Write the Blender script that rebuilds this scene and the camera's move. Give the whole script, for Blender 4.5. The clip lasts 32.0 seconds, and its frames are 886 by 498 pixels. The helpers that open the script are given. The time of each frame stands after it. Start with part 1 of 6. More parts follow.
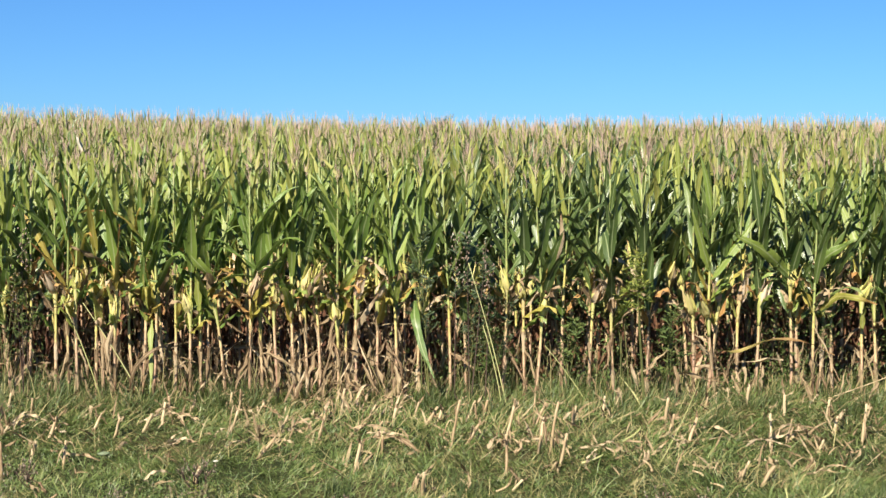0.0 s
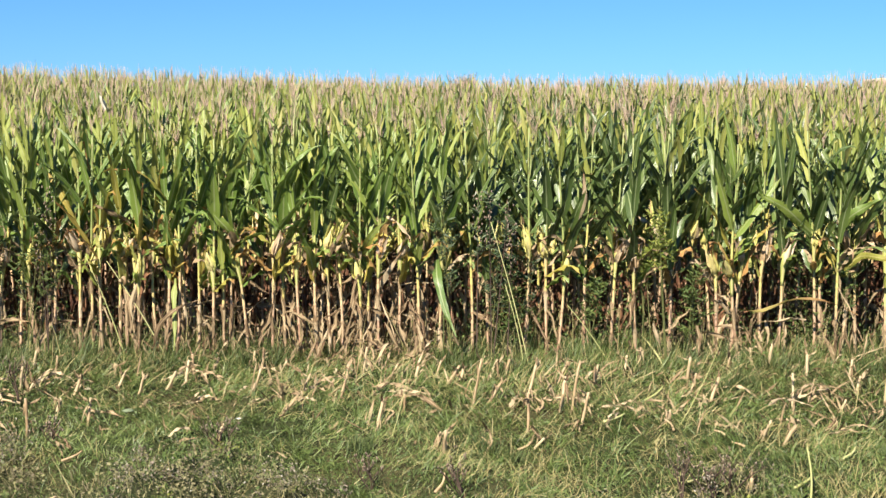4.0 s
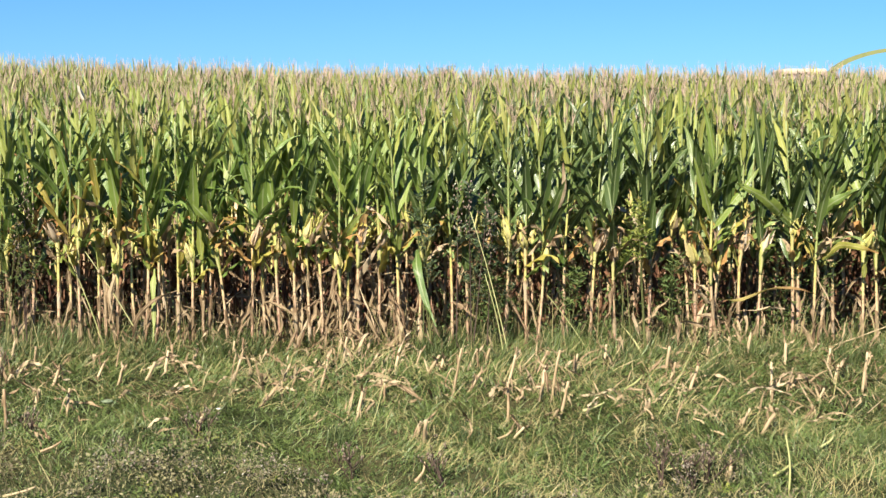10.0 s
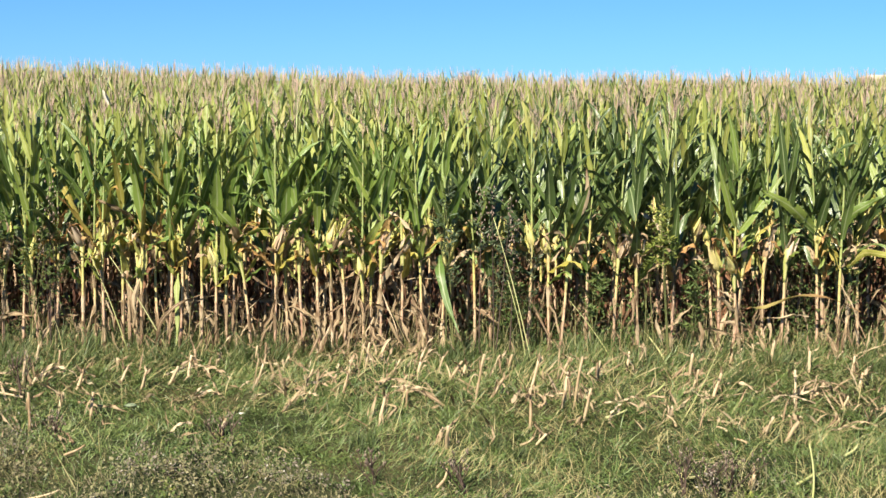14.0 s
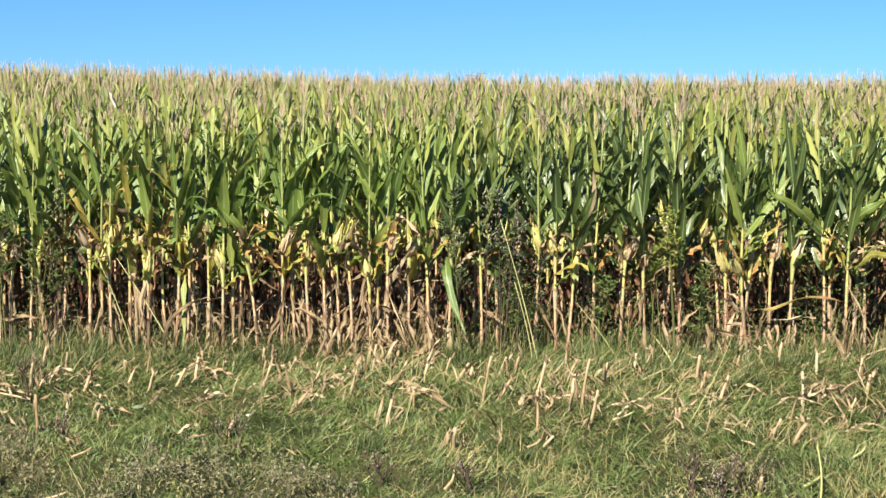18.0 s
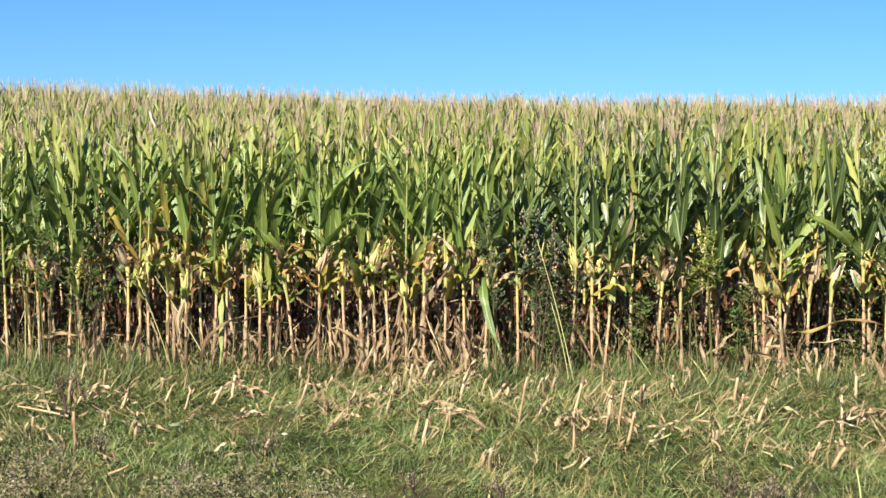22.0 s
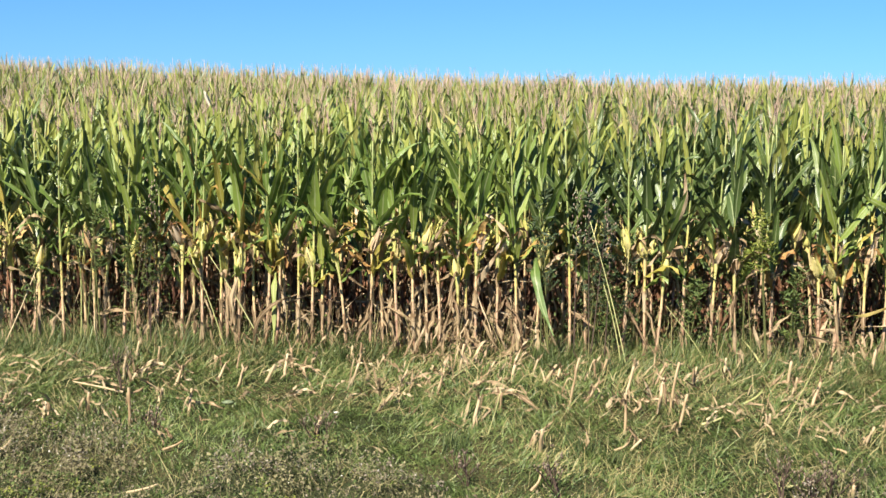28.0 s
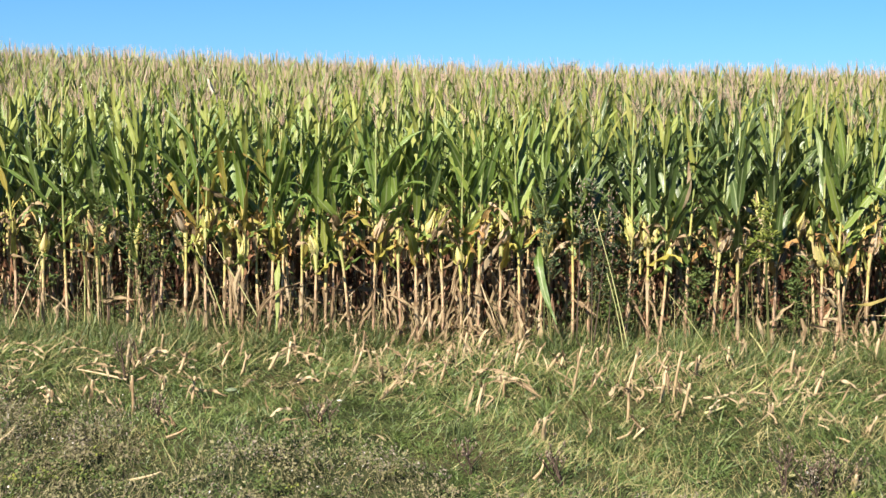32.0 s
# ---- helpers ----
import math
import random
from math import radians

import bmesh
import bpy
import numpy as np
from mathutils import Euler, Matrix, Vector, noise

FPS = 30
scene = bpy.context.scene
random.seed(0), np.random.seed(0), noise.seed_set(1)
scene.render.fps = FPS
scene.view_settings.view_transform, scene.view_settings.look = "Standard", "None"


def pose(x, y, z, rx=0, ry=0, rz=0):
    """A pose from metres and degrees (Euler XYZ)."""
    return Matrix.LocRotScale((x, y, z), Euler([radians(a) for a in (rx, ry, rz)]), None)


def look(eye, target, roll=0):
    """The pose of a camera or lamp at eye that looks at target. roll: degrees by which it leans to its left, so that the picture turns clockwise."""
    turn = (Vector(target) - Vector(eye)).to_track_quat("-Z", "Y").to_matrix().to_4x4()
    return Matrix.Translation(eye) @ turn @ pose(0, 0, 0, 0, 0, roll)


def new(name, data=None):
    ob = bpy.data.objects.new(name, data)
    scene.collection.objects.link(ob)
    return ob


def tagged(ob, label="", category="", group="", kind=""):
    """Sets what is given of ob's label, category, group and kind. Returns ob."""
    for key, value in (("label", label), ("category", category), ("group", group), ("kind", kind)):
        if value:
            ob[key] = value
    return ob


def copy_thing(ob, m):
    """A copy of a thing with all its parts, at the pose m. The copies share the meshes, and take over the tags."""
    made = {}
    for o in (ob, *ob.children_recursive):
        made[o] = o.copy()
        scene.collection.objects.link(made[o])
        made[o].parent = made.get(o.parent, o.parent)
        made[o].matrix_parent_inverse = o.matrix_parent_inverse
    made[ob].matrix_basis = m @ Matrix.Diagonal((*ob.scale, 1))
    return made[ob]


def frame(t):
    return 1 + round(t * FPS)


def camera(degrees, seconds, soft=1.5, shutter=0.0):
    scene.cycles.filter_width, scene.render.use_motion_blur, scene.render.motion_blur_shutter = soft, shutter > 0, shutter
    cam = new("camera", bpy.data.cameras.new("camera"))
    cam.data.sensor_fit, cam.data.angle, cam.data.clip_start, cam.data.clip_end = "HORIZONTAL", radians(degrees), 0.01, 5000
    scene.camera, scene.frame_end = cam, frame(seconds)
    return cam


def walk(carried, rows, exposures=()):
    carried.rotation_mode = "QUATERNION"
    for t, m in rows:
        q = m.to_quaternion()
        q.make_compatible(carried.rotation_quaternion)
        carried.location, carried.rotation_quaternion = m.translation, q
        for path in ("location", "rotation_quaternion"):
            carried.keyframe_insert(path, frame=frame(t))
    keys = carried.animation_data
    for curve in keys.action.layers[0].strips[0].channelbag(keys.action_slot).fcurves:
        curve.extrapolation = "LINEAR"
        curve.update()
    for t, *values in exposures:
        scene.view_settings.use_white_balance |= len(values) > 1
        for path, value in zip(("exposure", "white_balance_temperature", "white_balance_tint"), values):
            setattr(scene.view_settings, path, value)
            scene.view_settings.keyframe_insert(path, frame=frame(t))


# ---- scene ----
# ---- camera: hand held on a low bank, turning slightly from side to side ----
cam = camera(34.83, 32.0, soft=1.45)
EYE, TILT, LEAN = 2.0, -2.62, 0.0
# seconds, sideways and upward sway in metres, turn to the left, tilt upwards, lean to the right in degrees
ROWS = [
    (0.0, 0.0000, 0.0000, 0.000, 0.000, 0.000),
    (0.5, 0.0080, -0.0070, 0.191, -0.001, 0.025),
    (1.0, 0.0181, 0.0019, 0.298, -0.195, 0.016),
    (1.5, 0.0083, -0.0006, 0.297, -0.287, 0.015),
    (2.0, 0.0080, -0.0037, 0.406, -0.430, -0.024),
    (2.5, 0.0064, -0.0029, 0.611, -0.747, -0.011),
    (3.0, 0.0080, -0.0059, 0.773, -1.018, -0.096),
    (3.5, 0.0045, -0.0044, 0.864, -1.326, -0.157),
    (4.0, 0.0071, -0.0020, 0.936, -1.653, -0.066),
    (4.5, 0.0056, -0.0038, 1.024, -1.887, -0.026),
    (6.5, 0.0071, -0.0059, 1.064, -2.357, 0.087),
    (7.0, 0.0038, -0.0049, 0.964, -2.251, 0.070),
    (7.5, 0.0127, -0.0063, 0.695, -2.083, 0.129),
    (8.0, 0.0116, 0.0000, 0.387, -1.992, 0.194),
    (8.5, 0.0074, -0.0055, 0.237, -1.914, 0.109),
    (9.0, 0.0062, -0.0050, 0.264, -1.847, 0.081),
    (9.5, 0.0117, -0.0124, 0.256, -1.844, -0.024),
    (10.0, 0.0060, -0.0140, 0.108, -2.010, -0.001),
    (10.5, 0.0069, -0.0103, -0.016, -2.123, 0.033),
    (11.0, 0.0037, -0.0102, 0.127, -2.148, -0.018),
    (11.5, 0.0029, -0.0067, 0.417, -1.981, -0.075),
    (12.0, 0.0086, 0.0024, 0.593, -1.849, -0.076),
    (12.5, 0.0089, -0.0050, 0.733, -1.739, -0.072),
    (13.0, 0.0024, -0.0073, 0.843, -1.727, -0.099),
    (13.5, 0.0033, -0.0064, 0.964, -1.731, -0.108),
    (14.0, 0.0026, -0.0051, 1.024, -1.818, -0.235),
    (14.5, 0.0037, -0.0099, 1.081, -1.815, -0.324),
    (16.5, 0.0058, -0.0048, 0.846, -1.714, -0.281),
    (17.0, 0.0033, -0.0005, 0.742, -1.717, -0.260),
    (17.5, -0.0007, -0.0067, 0.843, -1.674, -0.203),
    (18.0, -0.0061, -0.0076, 1.260, -1.730, -0.194),
    (18.5, -0.0068, -0.0154, 1.648, -1.823, -0.230),
    (19.0, -0.0110, -0.0127, 1.933, -1.882, -0.353),
    (19.5, -0.0081, -0.0014, 2.187, -1.755, -0.397),
    (20.0, -0.0091, -0.0030, 2.378, -1.483, -0.555),
    (20.5, -0.0093, 0.0012, 2.510, -1.279, -0.411),
    (21.0, -0.0157, 0.0004, 2.616, -1.059, -0.406),
    (21.5, -0.0124, -0.0007, 2.691, -0.927, -0.445),
    (22.0, -0.0110, -0.0075, 2.732, -0.926, -0.488),
    (22.5, -0.0102, -0.0116, 2.707, -1.413, -0.524),
    (23.0, -0.0100, -0.0082, 2.634, -1.684, -0.547),
    (23.5, -0.0184, 0.0003, 2.672, -1.716, -0.627),
    (24.0, -0.0156, -0.0036, 2.788, -1.677, -0.765),
    (24.5, -0.0158, -0.0063, 2.984, -1.648, -0.821),
    (25.0, -0.0176, -0.0088, 3.239, -1.709, -0.931),
    (25.5, -0.0187, -0.0129, 3.441, -1.685, -0.985),
    (27.5, -0.0183, -0.0050, 4.650, -1.597, -0.879),
    (28.0, -0.0198, -0.0122, 4.807, -1.729, -0.874),
    (28.5, -0.0215, -0.0123, 4.932, -1.977, -1.044),
    (29.0, -0.0286, -0.0117, 5.020, -2.233, -1.040),
    (29.5, -0.0236, -0.0123, 5.057, -2.400, -1.041),
    (30.0, -0.0255, -0.0048, 5.115, -2.480, -1.066),
    (30.5, -0.0231, -0.0125, 5.216, -2.406, -1.032),
    (31.0, -0.0263, -0.0127, 5.274, -2.372, -1.086),
    (31.5, -0.0188, -0.0129, 5.221, -2.371, -1.076),
    (32.0, -0.0205, -0.0051, 4.928, -2.240, -0.971),
]
walk(cam, [(t, pose(0, 0, EYE, TILT, LEAN, 0) @ pose(x, 0, z, 0, 0, yaw) @ pose(0, 0, 0, 90 + pitch, 0, 0) @ pose(0, 0, 0, 0, 0, -roll))
           for t, x, z, yaw, pitch, roll in ROWS], exposures=[(0.0, 1.59), (2.5, 1.64), (5.0, 1.70), (32.0, 1.70)])

# ---- world and sun ----
SUN_HEIGHT, SUN_SIDE = radians(42), radians(-22)  # the sun stands behind the camera, to its left
world = bpy.data.worlds.new("sky")
scene.world = world
world.use_nodes = True
wn = world.node_tree.nodes
sky = wn.new("ShaderNodeTexSky")
sky.sky_type, sky.sun_disc = "NISHITA", False
sky.sun_elevation, sky.sun_rotation = SUN_HEIGHT, radians(180) + SUN_SIDE * -1
sky.air_density, sky.dust_density, sky.ozone_density = 1.0, 0.1, 3.0
tint = wn.new("ShaderNodeMix")
tint.data_type, tint.blend_type = "RGBA", "MULTIPLY"
tint.inputs[0].default_value, tint.inputs[7].default_value = 1.0, (0.42, 0.82, 1.36, 1)  # the clear deep blue of a dry late-summer sky
world.node_tree.links.new(sky.outputs[0], tint.inputs[6])
world.node_tree.links.new(tint.outputs[2], wn["Background"].inputs[0])
wn["Background"].inputs[1].default_value = 0.0314
sun_data = bpy.data.lights.new("sun", "SUN")
sun_data.energy, sun_data.angle, sun_data.color = 5.0, radians(0.53), (1.0, 0.91, 0.76)
sun = new("sun", sun_data)
sun.matrix_world = look((math.sin(SUN_SIDE) * 60, -math.cos(SUN_SIDE) * 60, math.tan(SUN_HEIGHT) * 60), (0, 0, 0))

# ---- materials ----


DEPTH = 0.62  # scales the ramp colours down, to deepen the shade against sunlit parts


def nodes(name, rough=0.6, spec=0.3):
    m = bpy.data.materials.new(name)
    m.use_nodes = True
    nt = m.node_tree
    b = nt.nodes["Principled BSDF"]
    b.inputs["Roughness"].default_value = rough
    b.inputs["Specular IOR Level"].default_value = spec
    return m, nt, b


def link(nt, a, b):
    nt.links.new(a, b)


def ramp(nt, fac, stops):
    r = nt.nodes.new("ShaderNodeValToRGB")
    e = r.color_ramp.elements
    while len(e) < len(stops):
        e.new(0.5)
    for k, (p, c) in zip(e, stops):
        k.position, k.color = p, (*(v * DEPTH for v in c), 1)
    link(nt, fac, r.inputs[0])
    return r.outputs[0]


def maths(nt, op, a, b=None, clamp=False):
    n = nt.nodes.new("ShaderNodeMath")
    n.operation, n.use_clamp = op, clamp
    for i, v in enumerate((a, b)):
        if v is None:
            continue
        if isinstance(v, (int, float)):
            n.inputs[i].default_value = v
        else:
            link(nt, v, n.inputs[i])
    return n.outputs[0]


def mixed(nt, fac, a, b, how="MIX"):
    n = nt.nodes.new("ShaderNodeMix")
    n.data_type, n.blend_type = "RGBA", how
    for sock, v in ((n.inputs[0], fac), (n.inputs[6], a), (n.inputs[7], b)):
        if isinstance(v, (int, float)):
            sock.default_value = v
        elif isinstance(v, tuple):
            sock.default_value = (*v, 1)
        else:
            link(nt, v, sock)
    return n.outputs[2]


def grain(nt, scale, detail=4.0, stretch=None, coord="Object", rough=0.55):
    tc = nt.nodes.new("ShaderNodeTexCoord")
    src = tc.outputs[coord]
    if stretch:
        mp = nt.nodes.new("ShaderNodeMapping")
        mp.inputs["Scale"].default_value = stretch
        link(nt, src, mp.inputs[0])
        src = mp.outputs[0]
    n = nt.nodes.new("ShaderNodeTexNoise")
    n.inputs["Scale"].default_value, n.inputs["Detail"].default_value, n.inputs["Roughness"].default_value = scale, detail, rough
    link(nt, src, n.inputs["Vector"])
    return n.outputs[0]


def chance(nt):
    """A number from 0 to 1 for each leaf, of a single piece or of a joined mesh."""
    o, g = nt.nodes.new("ShaderNodeObjectInfo"), nt.nodes.new("ShaderNodeNewGeometry")
    return maths(nt, "FRACT", maths(nt, "ADD", o.outputs["Random"], g.outputs["Random Per Island"]))


def along(nt):
    tc = nt.nodes.new("ShaderNodeTexCoord")
    s = nt.nodes.new("ShaderNodeSeparateXYZ")
    link(nt, tc.outputs["UV"], s.inputs[0])
    return s.outputs[0], s.outputs[1]


def bump(nt, b, height, strength=0.3, distance=0.01):
    n = nt.nodes.new("ShaderNodeBump")
    n.inputs["Strength"].default_value, n.inputs["Distance"].default_value = strength, distance
    link(nt, height, n.inputs["Height"])
    link(nt, n.outputs[0], b.inputs["Normal"])


def see_through(nt, b, colour, amount):
    """Mixes in light that passes through a thin leaf."""
    out = nt.nodes["Material Output"]
    t, mx = nt.nodes.new("ShaderNodeBsdfTranslucent"), nt.nodes.new("ShaderNodeMixShader")
    link(nt, colour, t.inputs[0])
    mx.inputs[0].default_value = amount
    link(nt, b.outputs[0], mx.inputs[1])
    link(nt, t.outputs[0], mx.inputs[2])
    link(nt, mx.outputs[0], out.inputs["Surface"])


def blade_material(name, tones, tip, rib, rough, spec, through_amount, tip_from=0.72, patch=0.0):
    m, nt, b = nodes(name, rough, spec)
    u, v = along(nt)
    c = chance(nt)
    tip, rib = tuple(k * DEPTH for k in tip), tuple(k * DEPTH for k in rib)
    if patch:
        spread = maths(nt, "MULTIPLY", maths(nt, "SUBTRACT", grain(nt, 1.3, 3.0), 0.34), 3.0 * patch)
        c = maths(nt, "ADD", maths(nt, "MULTIPLY", c, 1 - patch), spread, True)
    base = ramp(nt, c, tones)
    stain = grain(nt, 9.0, 3.0)
    base = mixed(nt, maths(nt, "MULTIPLY", stain, 0.3), base, mixed(nt, 0.5, base, tip), "MIX")
    veins = nt.nodes.new("ShaderNodeTexWave")
    veins.inputs["Scale"].default_value, veins.inputs["Distortion"].default_value = 1.0, 0.4
    tc, mp = nt.nodes.new("ShaderNodeTexCoord"), nt.nodes.new("ShaderNodeMapping")
    mp.inputs["Scale"].default_value = (0.0, 14.0, 0.0)
    mp.inputs["Rotation"].default_value = (0, 0, radians(90))
    link(nt, tc.outputs["UV"], mp.inputs[0])
    link(nt, mp.outputs[0], veins.inputs[0])
    base = mixed(nt, maths(nt, "MULTIPLY", veins.outputs[1], 0.18), base, mixed(nt, 0.5, base, rib))
    mid = maths(nt, "ABSOLUTE", maths(nt, "SUBTRACT", v, 0.5))
    base = mixed(nt, maths(nt, "LESS_THAN", mid, 0.065), base, mixed(nt, 0.75, base, rib))
    end = maths(nt, "ADD", u, maths(nt, "MULTIPLY", maths(nt, "SUBTRACT", stain, 0.5), 0.7))
    end = maths(nt, "ADD", end, maths(nt, "MULTIPLY", maths(nt, "SUBTRACT", c, 0.75), 0.35))
    base = mixed(nt, maths(nt, "MULTIPLY", maths(nt, "SUBTRACT", end, tip_from), 3.0, True), base, tip)
    link(nt, base, b.inputs["Base Color"])
    bump(nt, b, veins.outputs[1], 0.25, 0.004)
    see_through(nt, b, base, through_amount)
    return m


def plain_material(name, stops, scale=6.0, rough=0.7, spec=0.25, stretch=None, lift=0.4, metal=0.0):
    m, nt, b = nodes(name, rough, spec)
    g = grain(nt, scale, 5.0, stretch)
    f = maths(nt, "ADD", maths(nt, "MULTIPLY", g, 0.75), maths(nt, "MULTIPLY", chance(nt), 0.25))
    link(nt, ramp(nt, f, stops), b.inputs["Base Color"])
    b.inputs["Metallic"].default_value = metal
    bump(nt, b, g, lift, 0.01)
    return m


LEAF = blade_material("corn_leaf", [(0.0, (0.098, 0.186, 0.033)), (0.35, (0.152, 0.26, 0.042)), (0.7, (0.216, 0.312, 0.052)), (1.0, (0.30, 0.365, 0.07))],
                      (0.33, 0.32, 0.11), (0.40, 0.46, 0.22), 0.4, 0.45, 0.26, 0.9)
DEEP = blade_material("deep_green_corn_leaf", [(0.0, (0.04, 0.082, 0.02)), (0.4, (0.066, 0.124, 0.027)), (0.75, (0.10, 0.168, 0.034)), (1.0, (0.15, 0.215, 0.05))],
                      (0.28, 0.28, 0.10), (0.34, 0.40, 0.2), 0.34, 0.55, 0.2, 0.93)
# paler top leaves; sun on the crop's top is put into the colour too
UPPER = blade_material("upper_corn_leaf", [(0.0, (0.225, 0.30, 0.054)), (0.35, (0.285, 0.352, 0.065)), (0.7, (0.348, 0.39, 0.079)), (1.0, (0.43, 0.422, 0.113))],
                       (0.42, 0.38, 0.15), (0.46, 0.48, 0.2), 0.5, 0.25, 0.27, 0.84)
DRY = blade_material("dry_corn_leaf", [(0.0, (0.15, 0.09, 0.05)), (0.35, (0.27, 0.19, 0.108)), (0.7, (0.43, 0.33, 0.195)), (1.0, (0.62, 0.49, 0.32))],
                     (0.30, 0.19, 0.10), (0.60, 0.46, 0.28), 0.75, 0.2, 0.2, 0.7)
# dead leaf whose dark brown carries the shade between the rows
SHADE_DRY = blade_material("shade_dark_corn_leaf", [(0.0, (0.065, 0.028, 0.018)), (0.5, (0.17, 0.078, 0.044)), (1.0, (0.36, 0.19, 0.105))], (0.12, 0.06, 0.04), (0.2, 0.12, 0.08), 0.85, 0.1, 0.1, 0.8)
PALE_DRY = blade_material("pale_dry_corn_leaf", [(0.0, (0.30, 0.20, 0.115)), (0.5, (0.50, 0.37, 0.22)), (1.0, (0.78, 0.63, 0.43))], (0.42, 0.29, 0.17), (0.66, 0.52, 0.34), 0.75, 0.2, 0.15, 0.8)
YELLOW = blade_material("yellowing_corn_leaf", [(0.0, (0.42, 0.40, 0.07)), (0.4, (0.50, 0.40, 0.08)), (0.7, (0.36, 0.38, 0.07)), (1.0, (0.55, 0.33, 0.08))],
                        (0.42, 0.22, 0.08), (0.62, 0.56, 0.2), 0.55, 0.3, 0.28, 0.6)
HUSK = blade_material("corn_husk", [(0.0, (0.62, 0.66, 0.17)), (0.35, (0.78, 0.75, 0.22)), (0.68, (0.88, 0.79, 0.29)), (1.0, (0.88, 0.72, 0.36))],
                      (0.74, 0.56, 0.30), (0.66, 0.60, 0.3), 0.6, 0.25, 0.14, 0.85)
TAN_HUSK = blade_material("dry_corn_husk", [(0.0, (0.66, 0.42, 0.20)), (0.4, (0.80, 0.62, 0.40)), (0.75, (0.88, 0.74, 0.56)), (1.0, (0.80, 0.56, 0.42))],
                          (0.66, 0.42, 0.30), (0.74, 0.6, 0.42), 0.65, 0.2, 0.14, 0.8)
ORANGE = blade_material("orange_withered_leaf", [(0.0, (0.44, 0.22, 0.07)), (0.5, (0.58, 0.34, 0.12)), (1.0, (0.64, 0.45, 0.19))],
                        (0.40, 0.20, 0.09), (0.7, 0.5, 0.22), 0.6, 0.25, 0.25, 0.8)
SHEATH = blade_material("leaf_sheath", [(0.0, (0.42, 0.50, 0.13)), (0.35, (0.62, 0.64, 0.19)), (0.7, (0.78, 0.69, 0.24)), (1.0, (0.78, 0.54, 0.24))],
                        (0.5, 0.36, 0.16), (0.66, 0.60, 0.3), 0.55, 0.3, 0.12, 0.95)
GRASS = blade_material("grass_blade", [(0.0, (0.028, 0.066, 0.014)), (0.35, (0.078, 0.15, 0.029)), (0.7, (0.148, 0.228, 0.048)), (1.0, (0.29, 0.33, 0.11))],
                       (0.34, 0.28, 0.12), (0.2, 0.25, 0.08), 0.4, 0.5, 0.16, 0.8, 0.25)
STRAW = blade_material("straw_blade", [(0.0, (0.17, 0.135, 0.055)), (0.35, (0.30, 0.265, 0.10)), (0.7, (0.44, 0.395, 0.175)), (1.0, (0.62, 0.55, 0.33))],
                       (0.36, 0.29, 0.14), (0.5, 0.42, 0.24), 0.7, 0.2, 0.1, 0.9, 0.25)
TASSEL = plain_material("corn_tassel", [(0.25, (0.48, 0.32, 0.28)), (0.55, (0.62, 0.45, 0.355)), (0.8, (0.71, 0.57, 0.39))], 12.0, 0.8, 0.15)
SILK = plain_material("corn_silk", [(0.3, (0.10, 0.05, 0.03)), (0.7, (0.24, 0.13, 0.07))], 30.0, 0.8, 0.15)
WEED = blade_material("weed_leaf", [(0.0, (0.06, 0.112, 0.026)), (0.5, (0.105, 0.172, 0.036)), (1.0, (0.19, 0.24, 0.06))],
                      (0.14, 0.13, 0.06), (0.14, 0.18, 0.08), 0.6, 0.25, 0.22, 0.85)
LIME = blade_material("fresh_weed_leaf", [(0.0, (0.11, 0.18, 0.03)), (0.5, (0.2, 0.27, 0.04)), (1.0, (0.3, 0.32, 0.05))],
                      (0.36, 0.30, 0.08), (0.3, 0.34, 0.1), 0.6, 0.25, 0.25, 0.9)
DEAD = blade_material("withered_herb_leaf", [(0.0, (0.13, 0.105, 0.07)), (0.4, (0.25, 0.22, 0.125)), (0.7, (0.31, 0.31, 0.135)), (0.93, (0.42, 0.385, 0.22)), (1.0, (0.7, 0.64, 0.5))],
                      (0.2, 0.15, 0.1), (0.24, 0.2, 0.14), 0.8, 0.15, 0.15, 0.85, 0.35)
CLOVER = blade_material("clover_leaf", [(0.0, (0.03, 0.075, 0.018)), (0.5, (0.085, 0.16, 0.036)), (1.0, (0.20, 0.28, 0.075))],
                        (0.12, 0.15, 0.05), (0.16, 0.22, 0.08), 0.5, 0.35, 0.18, 0.9)
SEED = plain_material("seed_head", [(0.25, (0.13, 0.09, 0.07)), (0.5, (0.28, 0.21, 0.16)), (0.8, (0.50, 0.43, 0.34))], 25.0, 0.85, 0.15)
TWIG = plain_material("dark_twig", [(0.3, (0.05, 0.035, 0.028)), (0.7, (0.13, 0.09, 0.07))], 18.0, 0.85, 0.15)
HERB = plain_material("green_weed_stem", [(0.3, (0.09, 0.11, 0.035)), (0.7, (0.2, 0.2, 0.07))], 14.0, 0.7, 0.2)
PITH = plain_material("cut_pith", [(0.3, (0.52, 0.41, 0.27)), (0.7, (0.70, 0.60, 0.43))], 40.0, 0.8, 0.15)


